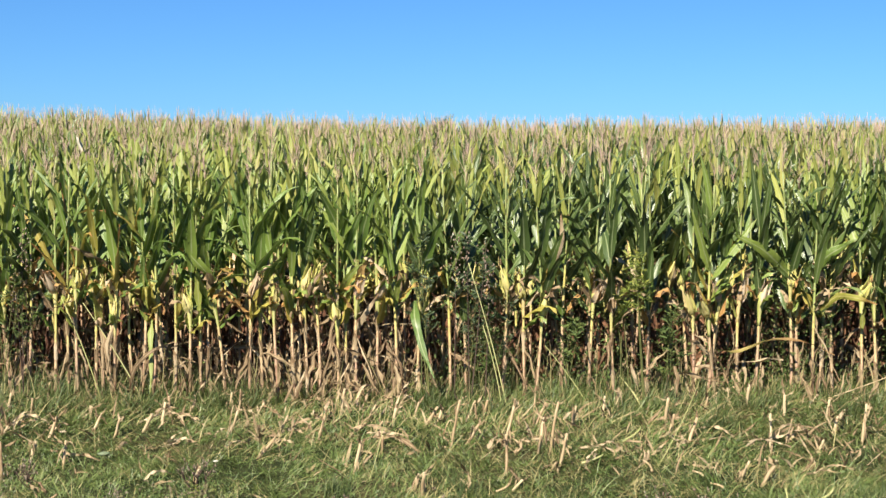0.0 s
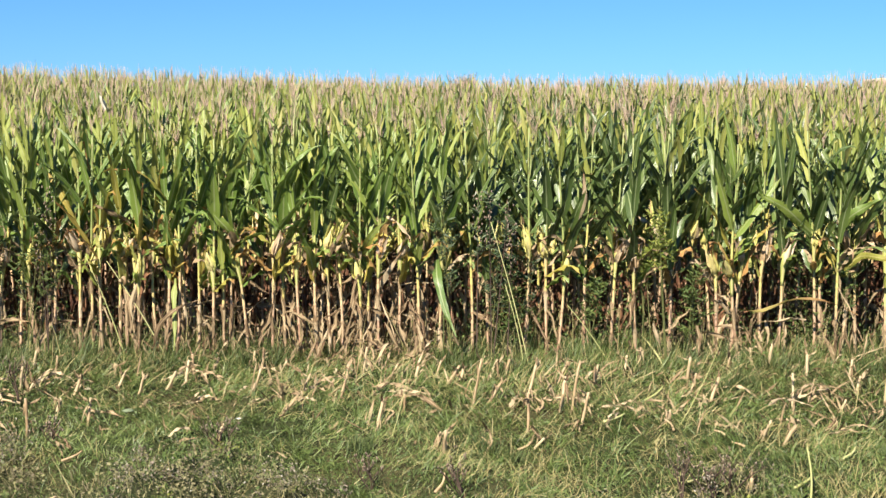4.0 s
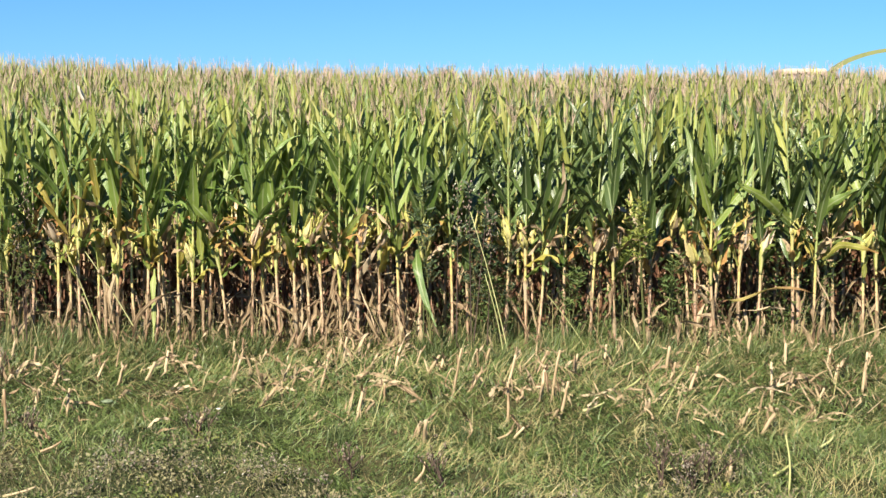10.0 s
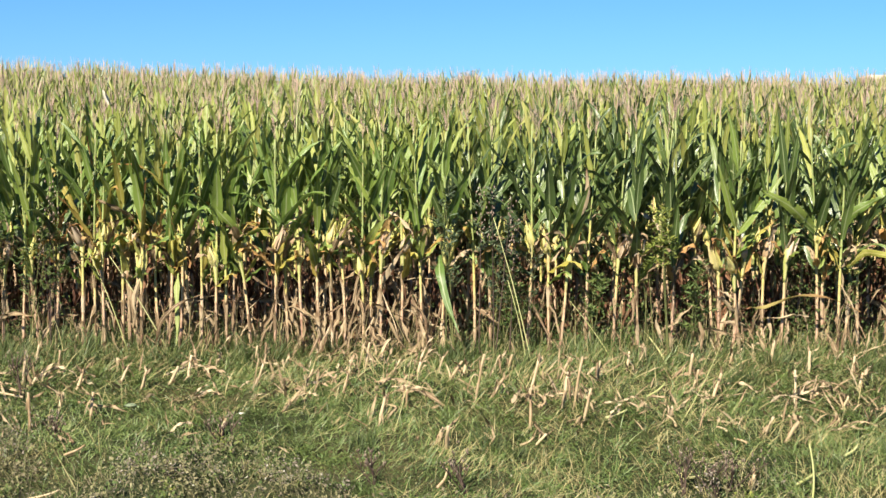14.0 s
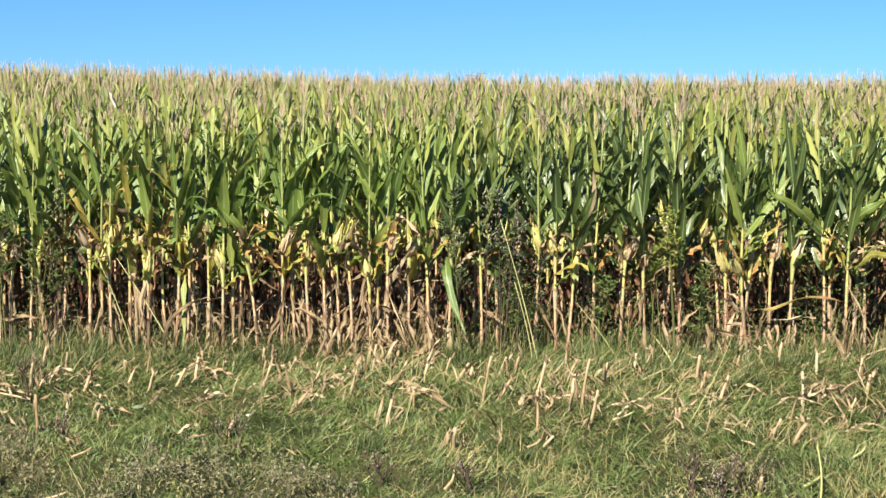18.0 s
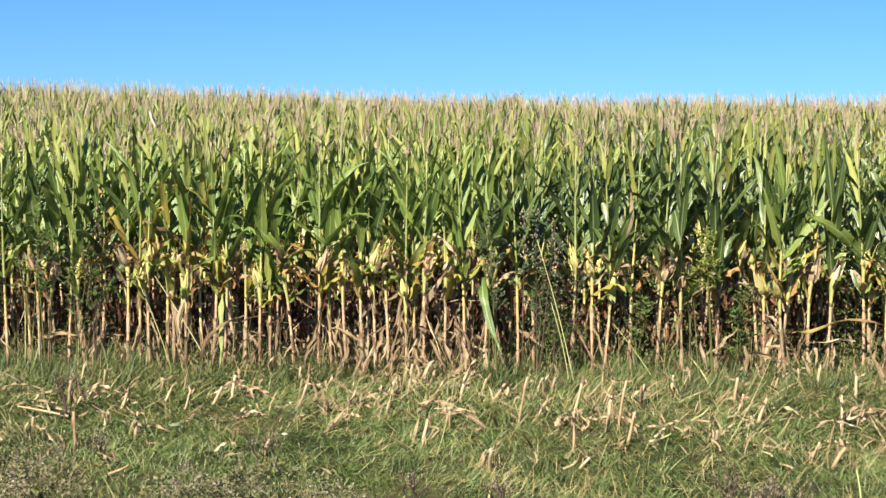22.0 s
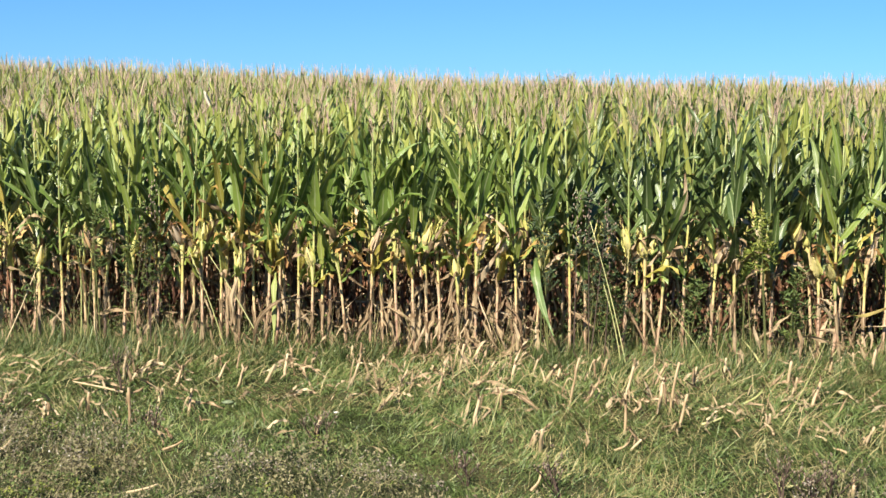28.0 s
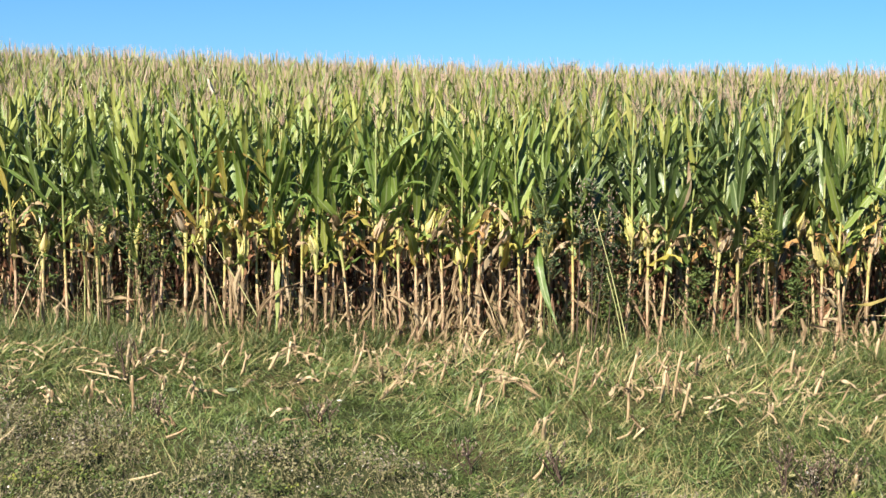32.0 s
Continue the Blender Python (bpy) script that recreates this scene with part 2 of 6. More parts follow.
def stalk_material():
    m, nt, b = nodes("corn_stalk", 0.5, 0.35)
    u, v = along(nt)
    c = chance(nt)
    g = grain(nt, 14.0, 4.0, (1, 1, 0.25))
    h = maths(nt, "ADD", u, maths(nt, "MULTIPLY", maths(nt, "SUBTRACT", c, 0.5), 0.22))
    h = maths(nt, "ADD", h, maths(nt, "MULTIPLY", maths(nt, "SUBTRACT", g, 0.5), 0.25))
    col = ramp(nt, h, [(0.0, (0.40, 0.24, 0.16)), (0.16, (0.58, 0.40, 0.26)), (0.3, (0.64, 0.48, 0.26)), (0.42, (0.60, 0.53, 0.17)), (0.52, (0.40, 0.44, 0.14)), (0.64, (0.25, 0.32, 0.10)), (1.0, (0.30, 0.35, 0.13))])
    spots = grain(nt, 40.0, 2.0)
    col = mixed(nt, maths(nt, "MULTIPLY", maths(nt, "SUBTRACT", spots, 0.54), 4.5, True), col, (0.17, 0.085, 0.05))
    link(nt, col, b.inputs["Base Color"])
    bump(nt, b, g, 0.3, 0.004)
    return m


STALK = stalk_material()


def ground_material():
    m, nt, b = nodes("meadow_ground", 0.95, 0.1)
    wide, fine = grain(nt, 0.7, 5.0), grain(nt, 45.0, 6.0)
    f = maths(nt, "ADD", maths(nt, "MULTIPLY", wide, 0.5), maths(nt, "MULTIPLY", fine, 0.5))
    col = ramp(nt, f, [(0.3, (0.022, 0.028, 0.012)), (0.45, (0.04, 0.055, 0.02)), (0.55, (0.07, 0.07, 0.03)), (0.68, (0.16, 0.12, 0.06))])
    tc, xyz = nt.nodes.new("ShaderNodeTexCoord"), nt.nodes.new("ShaderNodeSeparateXYZ")
    link(nt, tc.outputs["Object"], xyz.inputs[0])
    field = maths(nt, "MULTIPLY", maths(nt, "SUBTRACT", maths(nt, "ADD", xyz.outputs[1], wide), 13.4), 3.0, True)
    soil = ramp(nt, fine, [(0.3, (0.08, 0.048, 0.032)), (0.5, (0.14, 0.09, 0.058)), (0.7, (0.26, 0.18, 0.11))])
    link(nt, mixed(nt, field, col, soil), b.inputs["Base Color"])
    bump(nt, b, fine, 0.8, 0.04)
    return m


GROUND = ground_material()

# ---- mesh building: every shape is (points, four-sided faces, uv of each point, material number of each face) ----


def ribbon(path, side, width, fold=0.0, wave=0.0, phase=0.0):
    """A long leaf along path; side: the unit way across at each point; fold: how far the edges stand up; u runs along, v across."""
    n = len(path)
    tangent = np.gradient(path, axis=0)
    tangent /= np.linalg.norm(tangent, axis=1)[:, None] + 1e-9
    up = np.cross(side, tangent)
    w = width[:, None] * 0.5
    s = np.linspace(0, 1, n)
    ripple = (np.sin(s * 17 + phase) * wave)[:, None]
    left = path - side * w + up * (w * fold + ripple)
    right = path + side * w + up * (w * fold - ripple)
    pts = np.stack([left, path, right], 1).reshape(-1, 3)
    uv = np.stack([np.repeat(s, 3), np.tile([0.0, 0.5, 1.0], n)], 1)
    i = np.arange(n - 1)[:, None] * 3
    q = np.concatenate([i + [0, 1, 4, 3], i + [1, 2, 5, 4]])
    return pts, q, uv, np.zeros(len(q), int)


def flat_ribbon(path, side, width):
    n = len(path)
    w = width[:, None] * 0.5
    pts = np.stack([path - side * w, path + side * w], 1).reshape(-1, 3)
    s = np.linspace(0, 1, n)
    uv = np.stack([np.repeat(s, 2), np.tile([0.1, 0.9], n)], 1)
    i = np.arange(n - 1)[:, None] * 2
    q = i + [0, 1, 3, 2]
    return pts, q, uv, np.zeros(len(q), int)


def tube(path, radius, sides=6, cap=True):
    n = len(path)
    path, radius = np.asarray(path, float), np.asarray(radius, float) * np.ones(n)
    if cap:
        path = np.concatenate([path[:1], path, path[-1:]])
        radius = np.concatenate([[radius[0] * 0.05], radius, [radius[-1] * 0.05]])
        n += 2
    t = np.gradient(path, axis=0)
    t /= np.linalg.norm(t, axis=1)[:, None] + 1e-9
    ref = np.where(np.abs(t[:, 2:3]) > 0.9, [[1.0, 0, 0]], [[0, 0, 1.0]])
    a = np.cross(t, ref)
    a /= np.linalg.norm(a, axis=1)[:, None] + 1e-9
    b = np.cross(t, a)
    ang = np.arange(sides) / sides * 2 * np.pi
    pts = path[:, None] + radius[:, None, None] * (a[:, None] * np.cos(ang)[None, :, None] + b[:, None] * np.sin(ang)[None, :, None])
    i, j = np.meshgrid(np.arange(n - 1), np.arange(sides), indexing="ij")
    k = (j + 1) % sides
    q = np.stack([i * sides + j, i * sides + k, (i + 1) * sides + k, (i + 1) * sides + j], -1).reshape(-1, 4)
    uv = np.stack([np.repeat(np.linspace(0, 1, n), sides), np.tile(np.arange(sides) / sides, n)], 1)
    return pts.reshape(-1, 3), q, uv, np.zeros(len(q), int)


def box(x0, y0, z0, x1, y1, z1):
    p = np.array([[x, y, z] for z in (z0, z1) for x, y in ((x0, y0), (x1, y0), (x1, y1), (x0, y1))], float)
    q = np.array([[3, 2, 1, 0], [4, 5, 6, 7], [0, 1, 5, 4], [1, 2, 6, 5], [2, 3, 7, 6], [3, 0, 4, 7]])
    return p, q, p[:, :2] * 0.3, np.zeros(6, int)


def joined(shapes):
    pts, quads, uvs, mats, k = [], [], [], [], 0
    for p, q, u, m in shapes:
        pts.append(p), quads.append(q + k), uvs.append(u), mats.append(m)
        k += len(p)
    return np.concatenate(pts), np.concatenate(quads), np.concatenate(uvs), np.concatenate(mats)


def coloured(shape, number):
    return shape[0], shape[1], shape[2], np.full(len(shape[1]), number)


def mesh_of(name, shape, *materials, smooth=True):
    p, q, u, m = shape
    me = bpy.data.meshes.new(name)
    me.vertices.add(len(p)), me.loops.add(q.size), me.polygons.add(len(q))
    me.vertices.foreach_set("co", np.ascontiguousarray(p, np.float32).ravel())
    me.loops.foreach_set("vertex_index", q.astype(np.int32).ravel())
    me.polygons.foreach_set("loop_start", np.arange(len(q), dtype=np.int32) * 4)
    me.polygons.foreach_set("material_index", m.astype(np.int32))
    me.polygons.foreach_set("use_smooth", np.full(len(q), smooth))
    layer = me.uv_layers.new(name="UVMap")
    layer.data.foreach_set("uv", np.ascontiguousarray(u[q.ravel()], np.float32).ravel())
    for mat in materials:
        me.materials.append(mat)
    me.update(calc_edges=True)
    me.validate()
    return me


def part(name, mesh, parent, label=""):
    ob = new(name, mesh)
    ob.parent = parent
    return tagged(ob, label)


rnd = np.random.default_rng(7)
SLOPE, ROW_ONE = 0.06, 13.4


def height(x, y):
    """The ground: a bank under the camera, a meadow strip rising to the maize, and a field that rounds off to a flat top."""
    x, y = np.asarray(x, float), np.asarray(y, float)
    rise = np.clip(y, 0, 24) * SLOPE
    t = np.clip(y - 24, 0, 22)
    z = rise + SLOPE * (t - t * t / 44) - SLOPE * ROW_ONE
    far = np.clip(y - 130, 0, None)
    z = z - np.minimum(far * 0.03, 14.0)
    z = z + np.clip(-x - 1.0, 0, 30) * 0.026 * np.clip((y - 15) / 14, 0, 1) + 0.055 * np.clip((y - 20) / 10, 0, 1)
    z = z + 0.025 * np.sin(8.3 * x + 2.1 * np.sin(5.2 * y)) * np.sin(7.6 * y + 1.9 * np.sin(4.4 * x)) * np.clip((13.2 - y) / 1.0, 0, 1)
    z = z + 0.04 * np.sin(3.1 * x + 1.6 * np.sin(2.2 * y)) * np.sin(2.9 * y + 1.3 * np.sin(1.7 * x)) * np.clip((13.2 - y) / 1.0, 0, 1)
    bank = np.clip((7.0 - y) / 4.0, 0, 1)
    bank = bank * bank * (3 - 2 * bank)
    return z * (1 - bank) + 0.34 * bank


# ---- ground: one sheet to the horizon ----


def build_ground():
    xs = np.concatenate([[-2500, -900, -350, -150, -70], np.arange(-40, -7, 0.8), np.arange(-7, 6, 0.15), np.arange(6, 40.1, 0.8), [70, 150, 350, 900, 2500]])
    ys = np.concatenate([[-2500, -900, -300, -100, -40, -20], np.arange(-10, 7.1, 0.5), np.arange(7.2, 14, 0.15), np.arange(14.2, 60.1, 0.5), [70, 85, 100, 130, 160, 220, 350, 600, 1000, 2500]])
    gx, gy = np.meshgrid(xs, ys)
    lump = np.array([noise.noise((a * 1.7, b * 1.7, 0.3)) for a, b in zip(gx.ravel(), gy.ravel())]).reshape(gx.shape)
    gz = height(gx, gy) + lump * 0.03
    n, w = len(ys), len(xs)
    i, j = np.meshgrid(np.arange(n - 1), np.arange(w - 1), indexing="ij")
    q = np.stack([i * w + j, i * w + j + 1, (i + 1) * w + j + 1, (i + 1) * w + j], -1).reshape(-1, 4)
    p = np.stack([gx, gy, gz], -1).reshape(-1, 3)
    return tagged(new("ground", mesh_of("ground", (p, q, p[:, :2], np.zeros(len(q), int)), GROUND)),
                  "sloping meadow and field soil with thatch and short green growth", "ground", kind="structure")


build_ground()

# ---- maize plants ----


def unit(a):
    return np.array([math.cos(a), math.sin(a), 0.0])


def leaf_shape(base_z, azimuth, length, width, lean, bend, r, segments=8, fold=0.35, wave=0.011, droop=0.0, base_r=0.01, flat=False):
    """One maize leaf: it leaves the stalk at lean degrees from upright and bends outwards by bend degrees along its length."""
    s = np.linspace(0, 1, segments + 1)
    ang = np.radians(lean + bend * s ** 1.6 + droop * np.clip((s - 0.55) / 0.45, 0, 1) ** 1.3)
    out, side = unit(azimuth), unit(azimuth + math.pi / 2)
    step = length / segments
    mid = (ang[1:] + ang[:-1]) / 2
    path = np.zeros((segments + 1, 3))
    path[1:] = np.cumsum(step * (np.sin(mid)[:, None] * out + np.cos(mid)[:, None] * np.array([0, 0, 1.0])), axis=0)
    sway = r.normal(0, 0.05) * length
    path += side * (sway * s ** 2)[:, None] + out * base_r + np.array([0, 0, base_z])
    tangent = np.gradient(path, axis=0)
    tangent /= np.linalg.norm(tangent, axis=1)[:, None]
    twist = (r.normal(0, 0.8) * s + r.normal(0, 0.15))[:, None]
    nrm = np.cross(side[None], tangent)
    across = side[None] * np.cos(twist) + nrm * np.sin(twist)
    w = width * np.clip(np.minimum(0.45 + 2.4 * s, 1.0), 0, 1) * np.clip((1 - s) / 0.62, 0, 1) ** 0.75 + 0.0015
    return flat_ribbon(path, across, w) if flat else ribbon(path, across, w, fold, wave, r.uniform(0, 6))


def dry_leaf_shape(base_z, azimuth, length, r, segments=7, broad=1.0):
    """A withered leaf that hangs crumpled along the stalk."""
    s = np.linspace(0, 1, segments + 1)
    ang = np.radians(np.minimum(r.uniform(20, 130) + r.uniform(50, 150) * np.minimum(s * r.uniform(3.0, 9.0), 1), r.uniform(150, 179)) + r.normal(0, 8, segments + 1))
    out, side = unit(azimuth), unit(azimuth + math.pi / 2)
    step = length / segments
    path = np.zeros((segments + 1, 3))
    path[1:] = np.cumsum(step * (np.sin(ang[1:])[:, None] * out + np.cos(ang[1:])[:, None] * np.array([0, 0, 1.0])), axis=0)
    path += np.cumsum(r.normal(0, 0.009, path.shape), 0) * np.minimum(s * 3, 1)[:, None] + out * 0.008 + np.array([0, 0, base_z])
    path[:, 2] = np.maximum(path[:, 2], 0.02)
    twist = (r.uniform(0, 6.3) + np.cumsum(r.normal(0, 0.42, segments + 1)))[:, None]
    tangent = np.gradient(path, axis=0)
    tangent /= np.linalg.norm(tangent, axis=1)[:, None] + 1e-9
    nrm = np.cross(side[None], tangent)
    across = side[None] * np.cos(twist) + nrm * np.sin(twist)
    w = broad * r.uniform(0.022, 0.055) * np.clip((1 - s) / 0.7, 0, 1) ** 0.9 * np.minimum(0.35 + 2.2 * s, 1) * r.uniform(0.4, 1.25, segments + 1) + 0.002
    return ribbon(path, across, w, r.uniform(0.3, 1.0), 0.006, r.uniform(0, 6))


def stalk_shape(top, r, sides=7, joints=True):
    n = 13 if joints else 5
    z = np.linspace(0, top, n)
    lean = r.normal(0, 0.035, 2)
    curve = r.normal(0, 0.02, 2)
    x = lean[0] * z + curve[0] * np.sin(z * 2.2)
    y = lean[1] * z + curve[1] * np.sin(z * 2.6)
    path = np.stack([x, y, z], 1)
    rad = np.interp(z, [0, 0.9, top], [0.0135, 0.0125, 0.006])
    if joints:
        zz = np.sort(np.concatenate([z, z[1:-1] - 0.014, z[1:-1] + 0.014]))
        path = np.stack([np.interp(zz, z, x), np.interp(zz, z, y), zz], 1)
        rad = np.interp(zz, z, rad) * (1 + 0.28 * np.isin(zz, z))
    return tube(path, rad, sides), (lambda h: np.array([np.interp(h, z, x), np.interp(h, z, y), 0]))


def tassel_shape(r, spread=0.7, count=9, thick=0.0014, sides=3, points=4):
    s = np.linspace(0, 1, points)
    shapes = [tube(np.stack([s * r.normal(0, 0.03), s * r.normal(0, 0.03), s * r.uniform(0.24, 0.34)], 1), thick * (1.6 - 0.8 * s), sides)]
    for k in range(count):
        a, ln, z0 = r.uniform(0, 6.3), r.uniform(0.13, 0.23), r.uniform(0.0, 0.12)
        o = unit(a) * spread * r.uniform(0.5, 1.1)
        shapes.append(tube(np.stack([o[0] * s ** 0.8 * ln * 0.5, o[1] * s ** 0.8 * ln * 0.5, z0 + ln * (s - 0.35 * s * s)], 1), thick * (1.1 - 0.5 * s), sides, False))
    return joined(shapes)


def ear_shapes(r, azimuth, z, tilt):
    """The husk of an ear on its short shank, the loose husk leaves and the silk, tilt degrees from upright."""
    o = unit(azimuth)
    way = o * math.sin(radians(tilt)) + np.array([0, 0, math.cos(radians(tilt))])
    ln = r.uniform(0.18, 0.24)
    s = np.linspace(0, 1, 9)
    start = o * 0.018 + np.array([0, 0, z])
    path = start + way * (s * ln)[:, None]
    rad = 0.033 * np.clip(np.interp(s, [0, 0.1, 0.25, 0.5, 0.8, 1.0], [0.45, 0.8, 1.0, 0.82, 0.42, 0.1]), 0.1, 1) * r.uniform(0.8, 1.15)
    husk = tube(path, rad, 9)
    side = np.cross(way, o + np.array([0, 0, 0.3]))
    side /= np.linalg.norm(side)
    flaps = []
    for k in range(5):
        a = r.uniform(0, 6.3)
        lift = np.cross(side, way)
        off = side * math.cos(a) + lift * math.sin(a)
        t = np.linspace(0, 1, 8)
        reach = ln * r.uniform(0.75, 1.45)
        out = np.interp(t * reach / ln, s, rad) * 1.04 + t ** 1.8 * r.uniform(0.0, 0.075)
        q = start + way * (t * reach)[:, None] + off * out[:, None] + r.normal(0, 0.0025, (8, 3))
        flaps.append(ribbon(q, np.tile(np.cross(way, off), (8, 1)), 0.05 * r.uniform(0.7, 1.1) * np.array([0.7, 1, 1, 0.95, 0.8, 0.55, 0.3, 0.04]), 0.45))
    tip = start + way * ln
    silk = joined([tube(np.stack([tip, tip + way * 0.025 + r.normal(0, 0.008, 3), tip + way * 0.04 + r.normal(0, 0.02, 3)]), [0.004, 0.003, 0.0015], 4) for k in range(4)])
    return husk, joined(flaps), silk


def moved(shape, off):
    return shape[0] + off, shape[1], shape[2], shape[3]


def plant_plan(r, kind, low=0.0):
    """Where the leaves of one plant stand: (height, azimuth, length, width, lean, bend, droop, material name)."""
    top = r.uniform(1.98, 2.18)
    first = r.uniform(0, 6.3)
    rows = []
    levels = np.arange(low or (0.64 if kind == "dark_leaved" else r.uniform(0.82, 0.96)), top - 0.13, 0.108 if low else 0.122)
    for k, z in enumerate(levels):
        f = max(0.0, (z - 0.85) / (top - 0.85))
        az = first + math.pi * k + r.normal(0, 0.4)
        ln = np.interp(f, [0, 0.3, 0.65, 0.85, 1], [0.56, 0.72, 0.60, 0.42, 0.26]) * r.uniform(0.85, 1.15)
        wd = np.interp(f, [0, 0.4, 0.75, 1], [0.074, 0.094, 0.050, 0.020]) * r.uniform(0.8, 1.2)
        lean = np.interp(f, [0, 0.5, 1], [32, 24, 10]) * r.uniform(0.4, 1.5)
        bend = np.interp(f, [0, 0.5, 1], [46, 36, 14]) * r.uniform(0.0, 1.35)
        droop = r.choice([0, 0, 0, 0, 0, 0, 0, 25, 50, 100]) * (1 - 0.7 * f)
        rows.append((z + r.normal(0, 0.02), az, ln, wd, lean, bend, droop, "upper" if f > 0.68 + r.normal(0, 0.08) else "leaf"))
    if kind == "yellowing":
        for k in range(2):
            rows[k] = (*rows[k][:3], rows[k][3] * 0.75, *rows[k][4:7], "yellow")
    return top, first, rows


def wrap_shape(at, z0, z1, r):
    """A dry leaf sheath torn open, standing off the stalk that it wraps."""
    n, m = 6, 7
    t = np.linspace(0, 1, n)
    start, arc, flare = r.uniform(0, 6.3), r.uniform(2.6, 5.2), r.uniform(1.1, 2.0)
    rows = []
    for k, f in enumerate(t):
        z = z0 + (z1 - z0) * f
        ang = start + np.linspace(0, arc * (1 - 0.45 * f * r.uniform(0.4, 1.3)), m) + 0.5 * f
        rad = 0.0155 * (1 + (flare - 0.8) * f ** 2) * r.uniform(0.92, 1.15, m)
        up = z + (r.uniform(-0.05, 0.03, m) if k == n - 1 else 0 * ang)
        rows.append(np.stack([np.cos(ang) * rad, np.sin(ang) * rad, up], 1) + at(z))
    i, j = np.meshgrid(np.arange(n - 1), np.arange(m - 1), indexing="ij")
    q = np.stack([i * m + j, i * m + j + 1, (i + 1) * m + j + 1, (i + 1) * m + j], -1).reshape(-1, 4)
    uv = np.stack([np.repeat(t, m), np.tile(np.linspace(0, 1, m), n)], 1)
    return np.concatenate(rows), q, uv, np.zeros(len(q), int)


def make_plant(seed, kind, edge=None):
    """A whole maize plant with its parts, standing at the origin. edge: height, tilt to the right and tone of the ear of a plant in the outer row."""
    r = np.random.default_rng(seed)
    top, first, rows = plant_plan(r, kind, (edge[0] + r.uniform(0.06, 0.3) if edge[2] and kind != "dark_leaved" else r.uniform(0.74, 1.05)) if edge else 0.0)
    thing = new("maize_plant")
    stalk, at = stalk_shape(top, r)
    part("stalk", mesh_of("stalk", stalk, STALK), thing, "jointed stalk, tan below and pale green above")
    for z, az, ln, wd, lean, bend, droop, what in rows:
        ob = part("leaf", mesh_of("leaf", moved(leaf_shape(z, az, ln, wd, lean, bend, r, droop=droop), at(z)), {"leaf": DEEP if kind == "dark_leaved" else LEAF, "upper": UPPER, "yellow": YELLOW}[what]), thing)
        if what == "yellow":
            tagged(ob, "yellow withering leaf")
    if edge:
        for z in (r.uniform(0.04, 0.2), r.uniform(0.2, 0.42), r.uniform(0.42, 0.68))[:2 + int(r.random() < 0.6)]:
            part("sheath", mesh_of("sheath", wrap_shape(at, z, z + r.uniform(0.12, 0.24), r), DRY if r.random() < 0.72 else PALE_DRY, smooth=False), thing, "torn dry leaf sheath round the stalk")
    for z in [r.uniform(0.25, 0.5), r.uniform(0.45, 0.75), r.uniform(0.7, 1.0), r.uniform(0.5, 0.9)][:int(r.integers(1, 4)) if edge else 1]:
        part("dry_leaf", mesh_of("dry_leaf", moved(dry_leaf_shape(z, r.uniform(0, 6.3), r.uniform(0.28, 0.6), r, 6, 1.1), at(z)), DRY, smooth=False), thing, "withered tan leaf hanging down")
    if edge:
        for k in range(int(r.integers(2, 5))):
            z, ln = r.uniform(0.66, 1.12), r.uniform(0.24, 0.5)
            shape = leaf_shape(z, r.uniform(2.6, 6.8), ln, r.uniform(0.035, 0.07), r.uniform(15, 60), r.uniform(-10, 70), r, wave=0.02, fold=0.6, droop=r.choice([0, 60, 120, 150]))
            part("withered_leaf", mesh_of("withered_leaf", moved(shape, at(z)), (DRY, ORANGE, ORANGE, LEAF, LEAF, YELLOW, PALE_DRY, DRY)[int(r.integers(0, 8))]), thing, "crumpled withering leaf by the ear")
    if edge and kind != "dark_leaved":
        z = r.uniform(0.66, 0.98)
        shape = leaf_shape(z, r.uniform(2.8, 6.6), r.uniform(0.3, 0.5), r.uniform(0.045, 0.07), r.uniform(8, 34), r.uniform(0, 35), r, droop=r.choice([0, 0, 0, 60]))
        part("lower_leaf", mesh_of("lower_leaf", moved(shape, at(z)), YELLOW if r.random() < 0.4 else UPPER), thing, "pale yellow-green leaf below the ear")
    tone = edge[2] if edge else int(r.choice([1, 1, 2]))
    if tone == 3 or r.random() < 0.6:
        z = edge[0] if tone == 3 else r.uniform(0.72, 1.0)
        az = first if not edge or tone != 3 else (0.3 if edge[1] > 0 else math.pi - 0.3)
        shape = leaf_shape(z, az + r.normal(0, 0.3), r.uniform(0.34, 0.5), r.uniform(0.05, 0.075), r.uniform(15, 35), r.uniform(0, 60), r, wave=0.016, fold=0.5, droop=r.choice([0, 60, 110]))
        part("ear_leaf", mesh_of("ear_leaf", moved(shape, at(z)), ORANGE if tone == 3 else DRY if r.random() < 0.6 else YELLOW), thing, "orange withering leaf at the ear" if tone == 3 else "withering leaf at the ear")
    if kind != "barren" and tone:
        if edge:
            z, tilt = edge[0], abs(edge[1]) + 8
            az = (-0.95 if edge[1] >= 0 else math.pi + 0.95) + r.normal(0, 0.2)
        else:
            z, az, tilt = r.uniform(0.82, 1.1), first + r.normal(0, 0.5), r.uniform(10, 32)
        husk, flaps, silk = ear_shapes(r, az, z, tilt)
        skin = TAN_HUSK if tone == 2 else HUSK
        ear = part("ear", mesh_of("ear", moved(husk, at(z)), skin), thing, "ear of maize in a dry cream husk" if tone == 2 else "ear of maize in a yellow husk")
        zs = np.linspace(z - 0.2, z + 0.12, 8)
        o = unit(az)
        path = np.stack([at(h) for h in zs]) + np.stack([0 * zs, 0 * zs, zs], 1) + o * np.array([0, 0.001, 0.003, 0.006, 0.010, 0.013, 0.018, 0.03])[:, None]
